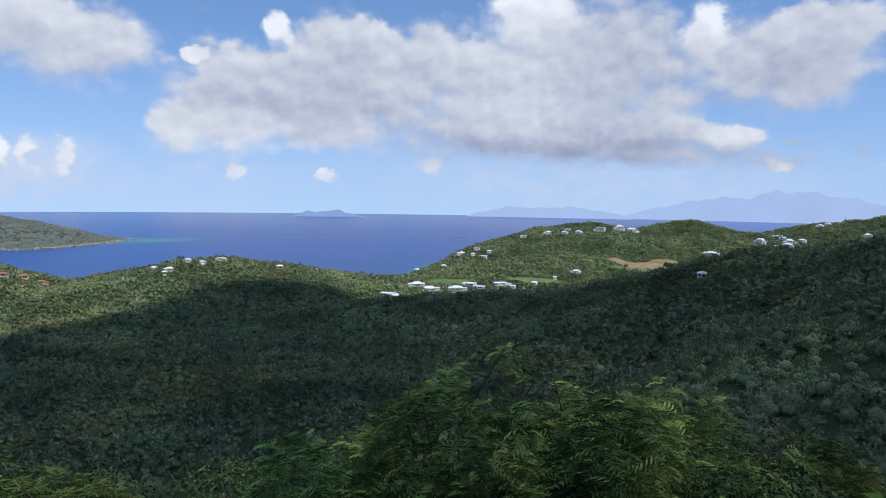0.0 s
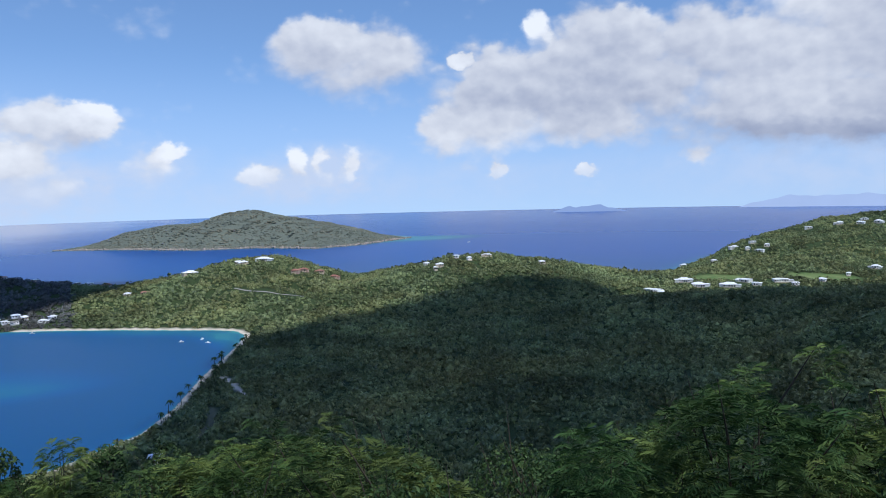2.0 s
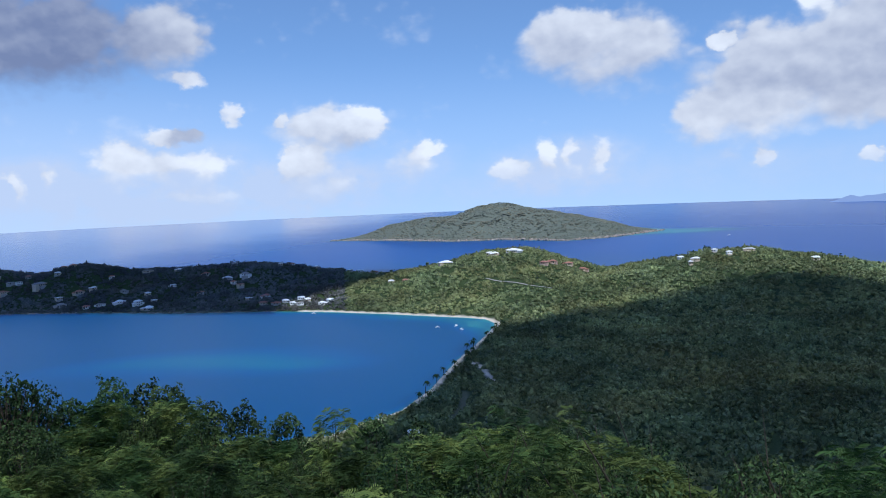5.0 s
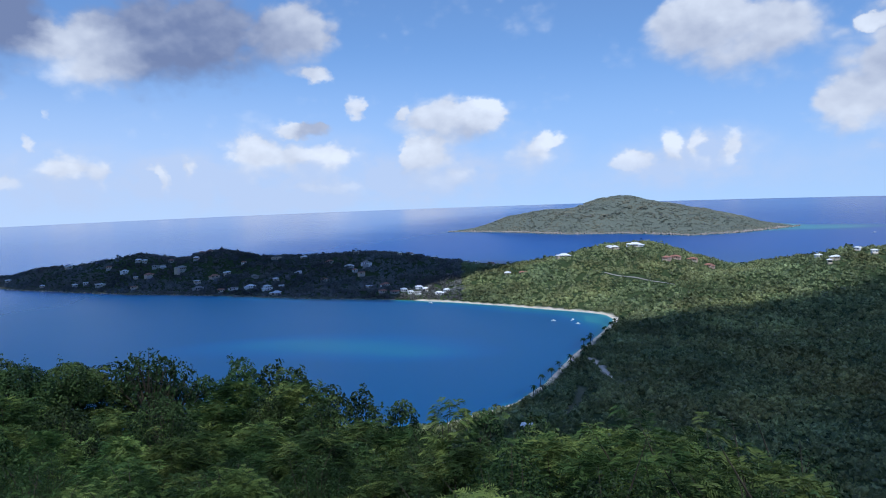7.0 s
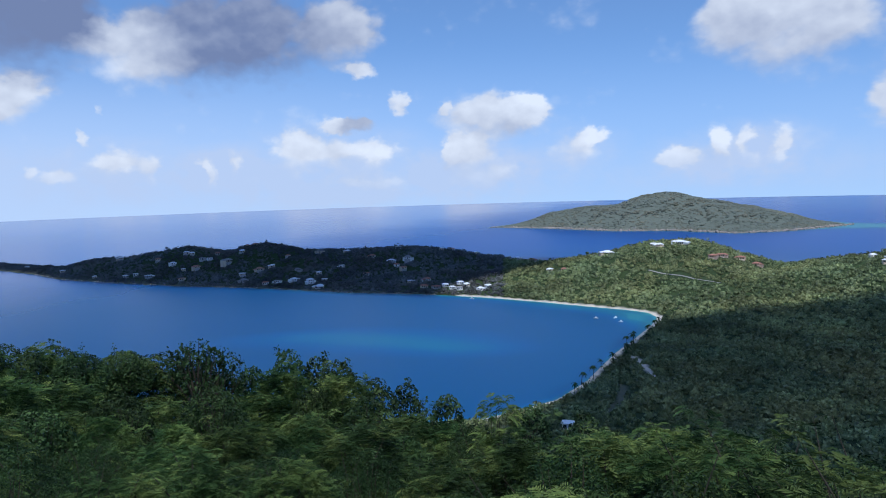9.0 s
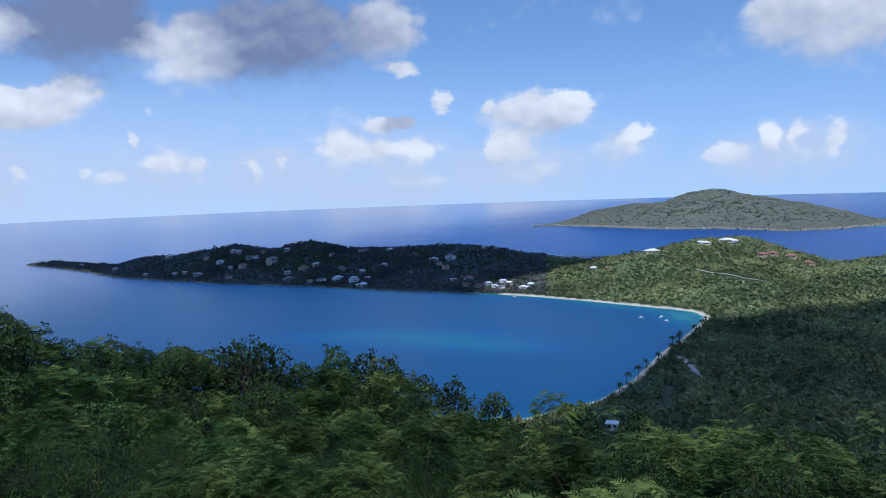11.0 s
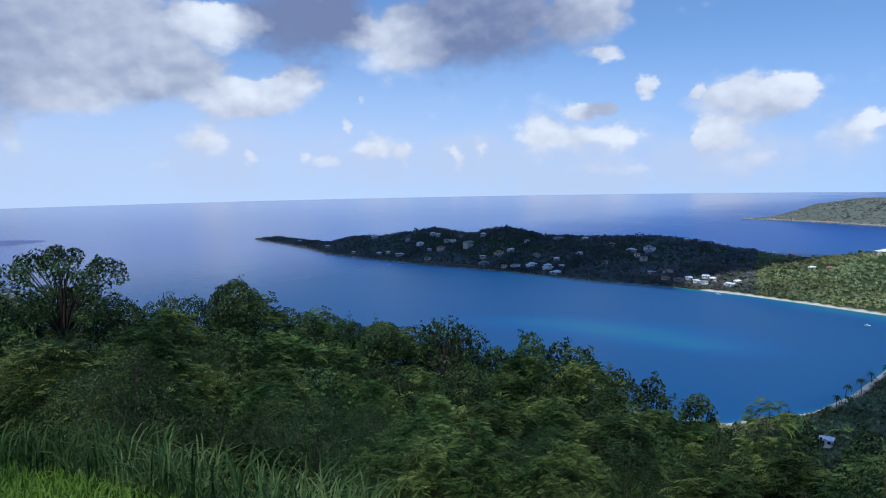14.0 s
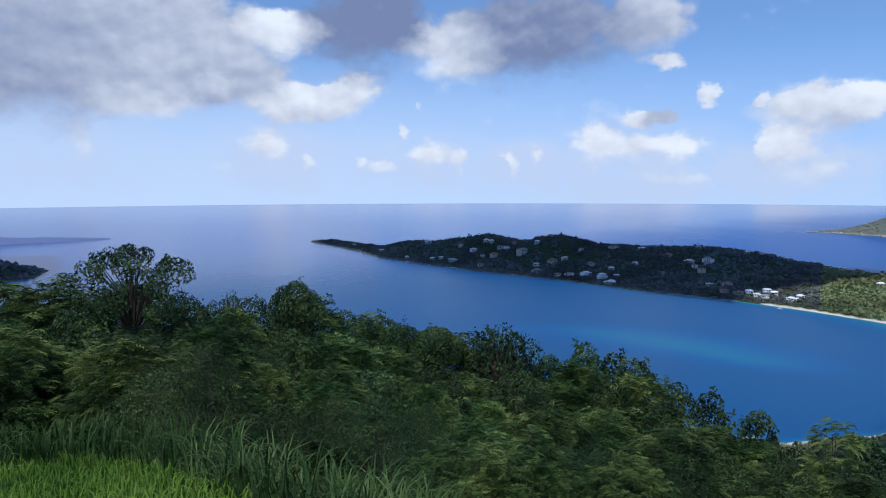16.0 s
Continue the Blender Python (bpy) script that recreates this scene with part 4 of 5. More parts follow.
for rows, kind in ((PENINSULA, "shade"), (BAYSIDE, "shade"), (VILLAS, "villa"), (RED_ROOFS, "red"), (MIDDLE, "villa"), (NORTH, "white"), (EAST, "white")):
    HOUSES.extend((*row, kind) for row in rows)


def part(name, bm, mat, parent, label=""):
    me = bpy.data.meshes.new(name)
    bm.normal_update()
    bm.to_mesh(me)
    bm.free()
    me.materials.append(mat)
    ob = new(name, me)
    ob.parent = parent
    return tagged(ob, label) if label else ob


def box(bm, x0, x1, y0, y1, z0, z1):
    m = Matrix.Translation(((x0 + x1) / 2, (y0 + y1) / 2, (z0 + z1) / 2)) @ Matrix.Diagonal((x1 - x0, y1 - y0, z1 - z0, 1))
    return bmesh.ops.create_cube(bm, size=1.0, matrix=m)


def hip_roof(bm, x0, x1, y0, y1, z, rise, over=0.45):
    x0, x1, y0, y1 = x0 - over, x1 + over, y0 - over, y1 + over
    k = min(x1 - x0, y1 - y0) / 2 * 0.8
    ym = (y0 + y1) / 2
    base = [bm.verts.new(c) for c in ((x0, y0, z - 0.25), (x1, y0, z - 0.25), (x1, y1, z - 0.25), (x0, y1, z - 0.25))]
    eave = [bm.verts.new(c) for c in ((x0, y0, z), (x1, y0, z), (x1, y1, z), (x0, y1, z))]
    a, b = bm.verts.new((x0 + k, ym, z + rise)), bm.verts.new((x1 - k, ym, z + rise))
    bm.faces.new(base[::-1])
    for i in range(4):
        bm.faces.new((base[i], base[(i + 1) % 4], eave[(i + 1) % 4], eave[i]))
    for f in ((eave[0], eave[1], b, a), (eave[1], eave[2], b), (eave[2], eave[3], a, b), (eave[3], eave[0], a)):
        bm.faces.new(f)


def house(a, d, width, kind, r):
    """A hillside house: plinth down the slope, main block, lower wings stepped along the slope, hipped roofs, shaded veranda, windows and terrace to the view."""
    x, y = polar(a, d)
    width = width * (0.9 if kind in ("shade", "villa", "red") else 1.0)
    deep = min(max(width * r.uniform(0.42, 0.6), 5.0), 9.5)
    s, k = math.sin(radians(a)), math.cos(radians(a))
    ground, front, back = (float(ground_height(np.array([x + s * f]), np.array([y - k * f]))[0]) for f in (0, deep * 0.7, -deep * 0.5))
    floor = max(ground, (ground + back) / 2) + (0.8 if kind in ("red", "villa") else 0.3)
    storeys = 2 if (width >= 12 and r.rand() < 0.15 and kind == "shade") or (width > 18 and d > 1380) else 1
    high = 2.8 * storeys
    walls = {"shade": (M_WHITE, M_CREAM, M_GREYWALL, M_CREAM)[r.randint(4)], "villa": (M_WHITE, M_CREAM)[r.randint(2)], "red": M_PINK, "white": M_WHITE}[kind]
    roofs = {"shade": (M_ROOF_WHITE, M_ROOF_GREY, M_ROOF_WHITE, M_ROOF_RED)[r.randint(4)], "villa": M_ROOF_WHITE, "red": M_ROOF_RED, "white": M_ROOF_WHITE}[kind]
    words = {M_WHITE: "white", M_CREAM: "cream", M_GREYWALL: "grey", M_PINK: "pink"}[walls], {M_ROOF_WHITE: "white", M_ROOF_GREY: "grey", M_ROOF_RED: "red-tiled"}[roofs]
    ob = new("house")
    ob.matrix_world = pose(x, y, floor, 0, 0, a + r.uniform(-32, 32))
    tagged(ob, "%s %s-storey house with a %s roof on the wooded hillside" % (words[0], ("one", "two")[storeys - 1], words[1]), "house", "hillside houses")
    drop = min(front, ground, back) - floor - 1.5
    # blocks: x span, y span, foot of the roof
    main = width / 2 * (0.62 if width > 9 else 1.0)
    h = deep / 2
    blocks = [(-main, main, -h, h, high)]
    if width > 9:
        side = r.choice((-1, 1))
        low = r.uniform(-1.6, 0.2)
        blocks.append((side * main - (0 if side > 0 else width / 2 - main + 1.5), side * main + (width / 2 - main + 1.5 if side > 0 else 0), -h * r.uniform(0.2, 1.5), h * 0.7, 2.6 + low))
        if r.rand() < 0.6:
            blocks.append((-side * main - (width / 2 - main if side > 0 else 0), -side * main + (0 if side > 0 else width / 2 - main), -h * 0.6, h * 0.8, 2.5 + r.uniform(-0.8, 0.3)))
    for i, (x0, x1, y0, y1, top) in enumerate(blocks):
        bm = bmesh.new()
        box(bm, x0 + 0.01 * i, x1 - 0.01 * i, y0, y1, drop, top)
        part("wall", bm, walls, ob)
        bm = bmesh.new()
        if r.rand() < 0.75 or kind == "red":
            if x1 - x0 >= y1 - y0:
                hip_roof(bm, x0, x1, y0, y1, top + 0.25, min(x1 - x0, y1 - y0) * 0.24, 0.6)
            else:
                hip_roof(bm, y0, y1, -x1, -x0, top + 0.25, (x1 - x0) * 0.24, 0.6)
                bmesh.ops.rotate(bm, verts=bm.verts, cent=(0, 0, 0), matrix=Matrix.Rotation(radians(90), 3, "Z"))
        else:
            box(bm, x0 - 0.4, x1 + 0.4, y0 - 0.4, y1 + 0.4, top + 0.004, top + 0.35)
        part("roof", bm, roofs, ob)
    for st in range(storeys):
        n = max(2, int(main * 2 / 2.6))
        for i in range(n):
            cx, wd = -main + main * 2 * (i + 0.5) / n, r.choice((0.5, 0.75, 1.0))
            bm = bmesh.new()
            box(bm, cx - wd, cx + wd, -h - 0.06, -h + 0.05, st * 2.8 + (0.1 if wd > 0.9 else 0.9), st * 2.8 + 2.2)
            part("window", bm, M_GLASS, ob)
    # veranda: a lean-to roof on posts above the terrace
    if width > 7:
        v0, v1 = (-main, main * r.uniform(-0.2, 0.9)) if r.rand() < 0.5 else (main * r.uniform(-0.9, 0.2), main)
        bm = bmesh.new()
        box(bm, v0, v1, -h - 2.4, -h - 0.07, 2.35, 2.5)
        part("veranda_roof", bm, roofs, ob)
        for i in range(3):
            bm = bmesh.new()
            cx = v0 + 0.2 + (v1 - v0 - 0.4) * i / 2
            box(bm, cx - 0.1, cx + 0.1, -h - 2.3, -h - 2.1, -0.15, 2.35)
            part("post", bm, walls, ob)
    bm = bmesh.new()
    box(bm, -main * 0.95, main * 0.95, -h - 2.6, -h - 0.07, drop, -0.15)
    part("terrace", bm, M_GREYWALL if kind == "shade" else M_CREAM, ob, "pale stone terrace")
    return ob


rng = np.random.RandomState(21)
for row in HOUSES:
    house(*row, rng)


# ---- vegetation round the lookout ----
def foliage(name, dark, mid, light, through=0.16, gloss=0.12, tufted=False):
    """Leaf surface: thin, a little light passes through; hue changes leaf by leaf and plant by plant."""
    m, t, b = material(name, 0.6, gloss)
    f = maths(t, "ADD", maths(t, "MULTIPLY", attribute(t, "tone") if tufted else island_random(t), 0.40), maths(t, "MULTIPLY", ranged(t, noise_at(t, position(t), 0.9, 3.0), 0.32, 0.68, 0.0, 1.0), 0.60))
    col = ramp(t, f, (0.1, dark), (0.5, mid), (0.92, light))
    col = blend(t, ranged(t, noise_at(t, position(t), 1.3, 3.0), 0.4, 0.75, 0.0, 0.3), col, (mid[0] * 1.5, mid[1] * 1.2, mid[2] * 0.7, 1))
    own = t.nodes.new("ShaderNodeHueSaturation")
    wire(t, own, "Value", ranged(t, object_random(t), 0.0, 1.0, 0.68, 1.18, "LINEAR"))
    wire(t, own, "Hue", ranged(t, maths(t, "FRACT", maths(t, "MULTIPLY", object_random(t), 7.0)), 0.0, 1.0, 0.483, 0.515, "LINEAR"))
    wire(t, own, "Color", col)
    col = own.outputs[0]
    wire(t, b, "Base Color", col)
    pass_on = t.nodes.new("ShaderNodeBsdfTranslucent")
    wire(t, pass_on, 0, col)
    mixed = t.nodes.new("ShaderNodeMixShader")
    mixed.inputs[0].default_value = through
    wire(t, mixed, 1, b.outputs[0])
    wire(t, mixed, 2, pass_on.outputs[0])
    wire(t, t.nodes["Material Output"], 0, mixed.outputs[0])
    return m


M_FEATHER = foliage("feathery_leaf", (0.010, 0.024, 0.009), (0.046, 0.088, 0.026), (0.185, 0.235, 0.062), 0.25, 0.10, True)
M_BROAD = foliage("glossy_broad_leaf", (0.006, 0.015, 0.006), (0.026, 0.052, 0.016), (0.078, 0.122, 0.036), 0.15, 0.15)
M_BRIGHT = foliage("pale_green_leaf", (0.06, 0.11, 0.022), (0.10, 0.165, 0.032), (0.15, 0.22, 0.05), 0.4)
M_GRASS = foliage("tall_grass_blade", (0.016, 0.034, 0.010), (0.036, 0.068, 0.018), (0.125, 0.165, 0.055), 0.3, 0.08)
M_LAWN = foliage("lawn_blade", (0.040, 0.085, 0.010), (0.085, 0.155, 0.017), (0.16, 0.24, 0.034), 0.3)
M_DEAD = foliage("withered_red_leaf", (0.05, 0.022, 0.015), (0.11, 0.045, 0.03), (0.18, 0.09, 0.05), 0.2)


def feather_shape(pairs, reach=0.30, width=0.05):
    """One feathery leaf of unit length along x: narrow pointed leaflets in pairs on one arching, drooping rib."""
    def at(s):
        return np.array((s * (1 - 0.25 * s), 0, 0.40 * s - 0.95 * s * s))
    v = [at(0) + (0, 0.010, 0), at(0.5) + (0, 0.009, 0), at(1.0), at(0.5) - (0, 0.009, 0), at(0) - (0, 0.010, 0)]
    f = [(0, 4, 3), (0, 3, 1), (1, 3, 2)]
    for i in range(pairs):
        u = (i + 0.6) / pairs
        out = reach * math.sin(math.pi * (0.22 + 0.66 * u))
        for side in (-1, 1):
            a, tip = at(0.12 + 0.86 * u), at(0.12 + 0.86 * u) + (0.55 * out, side * out, -0.42 * out)
            mid, n = a + (tip - a) * 0.5 + (0, 0, 0.10 * out), len(v)
            v += [a, mid + (width * 0.5, 0, 0), tip, mid - (width * 0.5, 0, 0)]
            f += [(n, n + 1, n + 2), (n, n + 2, n + 3)] if side < 0 else [(n, n + 2, n + 1), (n, n + 3, n + 2)]
    return np.array(v), np.array(f)


def kite_shape(width=0.62):
    """One small leaf of unit length along x, folded along its rib."""
    return np.array([(0, 0, 0), (0.45, width * 0.5, 0.08), (1, 0, -0.06), (0.45, -width * 0.5, 0.08)]), np.array([(0, 2, 1), (0, 3, 2)])


def broad_shape(width=0.42):
    """One broad leaf of unit length along x, folded a little along its rib and bent."""
    v = np.array([(0, 0, 0), (0.5, 0, -0.02), (1, 0, -0.10), (0.42, width * 0.5, 0.07), (0.42, -width * 0.5, 0.07)])
    f = np.array([(0, 1, 3), (1, 2, 3), (0, 4, 1), (1, 4, 2)])
    return v, f


def frames_for(ways, ups):
    """Turn matrices whose x axis follows the given ways, z as near to the given ups as can be."""
    x = ways / (np.linalg.norm(ways, axis=1)[:, None] + 1e-9)
    y = np.cross(ups, x)
    y /= np.linalg.norm(y, axis=1)[:, None] + 1e-9
    return np.stack([x, y, np.cross(x, y)], -1)


def leaves_mesh(name, shape, places, ways, ups, sizes, mat, tones=None):
    v, f = shape
    turn = frames_for(ways, ups)
    verts = np.einsum("nij,kj->nki", turn, v) * sizes[:, None, None] + places[:, None, :]
    faces = (f[None] + (np.arange(len(places)) * len(v))[:, None, None]).reshape(-1, 3)
    return mesh_of(name, verts.reshape(-1, 3), faces, mat, True, [("tone", np.repeat(tones, len(v)))] if tones is not None else ())


def lobes_of(r, count, wide, low, high, size):
    """Rounded leaf masses that make up a mounded crown: centres and radii."""
    out = []
    for i in range(count):
        a, u = 2.4 * i + r.uniform(-0.4, 0.4), math.sqrt((i + 0.3) / count) * r.uniform(0.85, 1.1)
        rad = size * r.uniform(0.75, 1.2)
        top = high - (high - low) * 0.48 * u ** 2 * r.uniform(0.7, 1.15)
        out.append((u * (wide - rad) * math.cos(a), u * (wide - rad) * math.sin(a), max(top - rad, low + rad * 0.5), rad))
    return np.array(out)


def on_lobes(r, lobes, n, depth=0.25):
    """Places on the outside of the leaf masses, thinning inwards, with their outward ways."""
    w8 = lobes[:, 3] ** 2
    pick = r.choice(len(lobes), n * 2, p=w8 / w8.sum())
    w = r.normal(size=(n * 2, 3))
    w[:, 2] = w[:, 2] * 0.9 + 0.25
    w /= np.linalg.norm(w, axis=1)[:, None]
    p = lobes[pick, :3] + w * (lobes[pick, 3] * (1.04 - depth * r.uniform(0, 1, n * 2) ** 2 * 1.6))[:, None]
    far = np.linalg.norm(p[:, None, :] - lobes[None, :, :3], axis=2) / lobes[None, :, 3]
    ok = np.where(far.min(1) > 0.72)[0][:n]
    return p[ok], w[ok]


def tubes_mesh(name, lines, mat, sides=4):
    """Tapered stems: each line is rows of x, y, z, radius."""
    verts, faces = [], []
    for line in lines:
        line = np.asarray(line, float)
        base = len(verts)
        for k, (x, y, z, rad) in enumerate(line):
            way = line[min(k + 1, len(line) - 1), :3] - line[max(k - 1, 0), :3]
            way /= np.linalg.norm(way) + 1e-9
            u = np.cross(way, (0.31, 0.95, 0.05))
            u /= np.linalg.norm(u) + 1e-9
            w = np.cross(way, u)
            for q in range(sides):
                a = 6.2832 * q / sides
                verts.append(np.array((x, y, z)) + rad * (u * math.cos(a) + w * math.sin(a)))
        for k in range(len(line) - 1):
            for q in range(sides):
                a, b = base + k * sides + q, base + k * sides + (q + 1) % sides
                faces.append((a, b, b + sides, a + sides))
    return mesh_of(name, verts, faces, mat)


def limb_lines(r, foot, lobes, thick):
    """One bent limb from the foot, or the fork of a trunk, into each leaf mass and a little past its middle."""
    out = []
    for x, y, z, rad in lobes:
        end = np.array((x, y, z + rad * 0.6)) + r.normal(size=3) * rad * 0.25
        mid = foot + (end - foot) * 0.5 + (-0.12 * x, -0.12 * y, 0.12 * (z - foot[2])) + r.normal(size=3) * 0.05
        out.append([(*foot, thick), (*mid, thick * 0.6), (*(mid * 0.35 + end * 0.65), thick * 0.35), (*end, thick * 0.12)])
    return out


def leaf_ways(r, w):
    """Ways and up sides of leaves that lie on the crown like shingles."""
    side = np.cross(w, r.normal(size=w.shape))
    return side / (np.linalg.norm(side, axis=1)[:, None] + 1e-9) + w * 0.35 + (0, 0, -0.15), w + r.normal(size=w.shape) * 0.55


def with_wisps(r, lobes, count, p, w, leaves):
    """Twigs that stand out of the leaf masses, with loose leaves towards their ends."""
    twigs = []
    for q in lobes[r.choice(len(lobes), min(count, len(lobes)), replace=False)]:
        lean = r.normal(size=3) * (0.45, 0.45, 0.12) + (0, 0, 1)
        reach = q[3] * r.uniform(1.2, 1.65)
        twigs.append([(*(q[:3] + lean * reach * s), 0.010 * (1.15 - s)) for s in (0.2, 0.5, 0.8, 1.0)])
        s = r.uniform(0.45, 1.02, leaves)
        p = np.concatenate([p, q[:3] + lean * (reach * s)[:, None] + r.normal(size=(leaves, 3)) * q[3] * 0.2])
        w = np.concatenate([w, r.normal(size=(leaves, 3)) * (1, 1, 0.3) + (0, 0, 0.4)])
    return twigs, p, w


def shrub(name, label, category, seed, tall, wide, masses, mass, n, leaf, size, mat, kind="spray", low=0.15, group="shrubs below the lookout", wisps=0):
    """A mounded shrub: stems into rounded leaf masses; a few wisps stand out above them."""
    r = np.random.RandomState(seed)
    ob = new(name)
    tagged(ob, label, category, group)
    lobes = lobes_of(r, masses, wide, low, tall * 0.97, mass)
    p, w = on_lobes(r, lobes, n // 6 if kind == "spray" else n)
    twigs, p, w = with_wisps(r, lobes, wisps, p, w, 2 if kind == "spray" else 9)
    tones = None
    if kind == "spray":    # tufts: six fronds arch outwards from each twig's end
        tuft = np.repeat(np.arange(len(p)), 6)
        turn = np.tile(np.arange(6) * 1.047, len(p)) + np.repeat(r.uniform(0, 6.28, len(p)), 6) + r.normal(size=len(tuft)) * 0.25
        tones = np.clip(0.75 * r.uniform(0, 1, len(p))[tuft] + 0.25 * r.uniform(0, 1, len(tuft)), 0, 1)
        fan = np.stack([np.cos(turn), np.sin(turn), r.uniform(-0.15, 0.75, len(tuft))], -1)
        p, w = p[tuft] + r.normal(size=(len(tuft), 3)) * size * 0.18, fan + w[tuft] * 0.55
        ways, ups = w, r.normal(size=w.shape) * 0.2 + (0, 0, 1)
    else:
        ways, ups = leaf_ways(r, w)
    lines = limb_lines(r, np.array((0, 0, -0.3)), lobes, 0.022 * tall / 2.6) + twigs
    kids = [("stem", tubes_mesh("stem", [line], M_BARK, 4)) for line in lines] if masses <= 6 else [("branchwork", tubes_mesh("branchwork", lines, M_BARK, 4))]
    for n_, me in kids + [("foliage", leaves_mesh("foliage", leaf, p, ways, ups, size * r.uniform(0.6, 1.25, len(p)), mat, tones))]:
        k = new(n_, me)
        k.parent = ob
    return ob


def broad_tree(name, label, seed, tall, wide, crown_high, masses, mass, n, size, mat, wisps=12):
    """A small tree: tapered trunk, forking limbs, rounded leaf masses with gaps between them."""
    r = np.random.RandomState(seed)
    ob = new(name)
    tagged(ob, label, "tree", "trees below the lookout")
    fork = tall - crown_high
    trunk = [(0, 0, -0.4, 0.16), (0.05, 0.02, fork * 0.5, 0.13), (0.0, 0.08, fork, 0.10)]
    lobes = lobes_of(r, masses, wide, fork, tall, mass)
    inner = lobes[::2] * (0.8, 0.8, 1, 1.05)      # leaf masses under the outer ones
    inner[:, 2] -= (inner[:, 2] - fork) * r.uniform(0.30, 0.75, len(inner))
    lobes = np.concatenate([lobes, inner + r.normal(size=inner.shape) * (0.15, 0.15, 0.05, 0)])
    p, w = on_lobes(r, lobes, n)
    twigs, p, w = with_wisps(r, lobes, wisps, p, w, 22)
    ways, ups = leaf_ways(r, w)
    for n_, me in (("trunk", tubes_mesh("trunk", [trunk], M_BARK, 8)), ("branchwork", tubes_mesh("branchwork", limb_lines(r, np.array((0, 0.08, fork - 0.1)), lobes, 0.035) + twigs, M_BARK, 4)),
                   ("crown", leaves_mesh("crown", kite_shape(), p, ways, ups, size * r.uniform(0.6, 1.25, len(p)), mat))):
        k = new(n_, me)
        k.parent = ob
    return ob


def stand(az, d):
    x, y = polar(az, d)
    return x, y, float(ground_height(np.array([x]), np.array([y]))[0])


def set_copy(ob, tall, az, top_el, d, turn, wide=1.0, used=[]):
    """A copy of a plant whose top reaches a given elevation angle as seen from the lookout."""
    x, y, z = stand(az, d)
    high = 140 + d * math.tan(radians(top_el)) - z
    k = min(max(high / tall, 0.8), 1.5)
    m = pose(x, y, min(z - 0.05, z + high - tall * k), 0, 0, turn) @ Matrix.Diagonal((k * wide, k * wide, max(k, high / tall), 1))
    if ob.name not in used:
        used.append(ob.name)
        ob.matrix_world = m
        return ob
    ob_scale = ob.scale.copy()
    ob.scale = (1, 1, 1)
    c = copy_thing(ob, m)
    ob.scale = ob_scale
    return c


# Upper edge of the shrubs, by azimuth: elevation angle and how far off they stand.
EDGE = [(-34, -17.0, 8), (-29, -16.6, 8), (-24, -16.8, 7.5), (-21, -16.4, 7), (-17, -15.4, 6.5), (-13, -15.0, 5), (-9, -14.2, 6.5), (-4, -14.2, 7.5), (-1, -14.6, 7.5), (2, -16.5, 6), (5, -18.0, 5.5), (9, -19.2, 5.5), (13, -19.4, 5), (17, -19.6, 6), (23, -18.9, 8), (30, -18.6, 10), (35, -18.4, 11), (40, -19.0, 13), (44, -19.0, 16), (48, -18.8, 20), (52, -18.2, 24), (56, -16.7, 27), (60, -14.8, 30), (64, -13.3, 34), (68, -12.8, 36), (72, -11.3, 38), (76, -11.0, 40), (80, -10.8, 38), (84, -9.4, 34)]
EDGE_LEFT = [(88, -8.9, 30), (92, -8.5, 27), (96, -8.1, 25), (100, -7.4, 24), (104, -7.4, 24), (108, -7.0, 26), (113, -6.6, 28), (120, -6.0, 28)]


def edge_at(az, col):
    rows = EDGE + EDGE_LEFT
    return float(np.interp(az, [q[0] for q in rows], [q[col] for q in rows]))


FEATHER, FEATHER_FAR, BROAD = feather_shape(5, 0.40, 0.09), feather_shape(4, 0.40, 0.11), kite_shape(0.5)


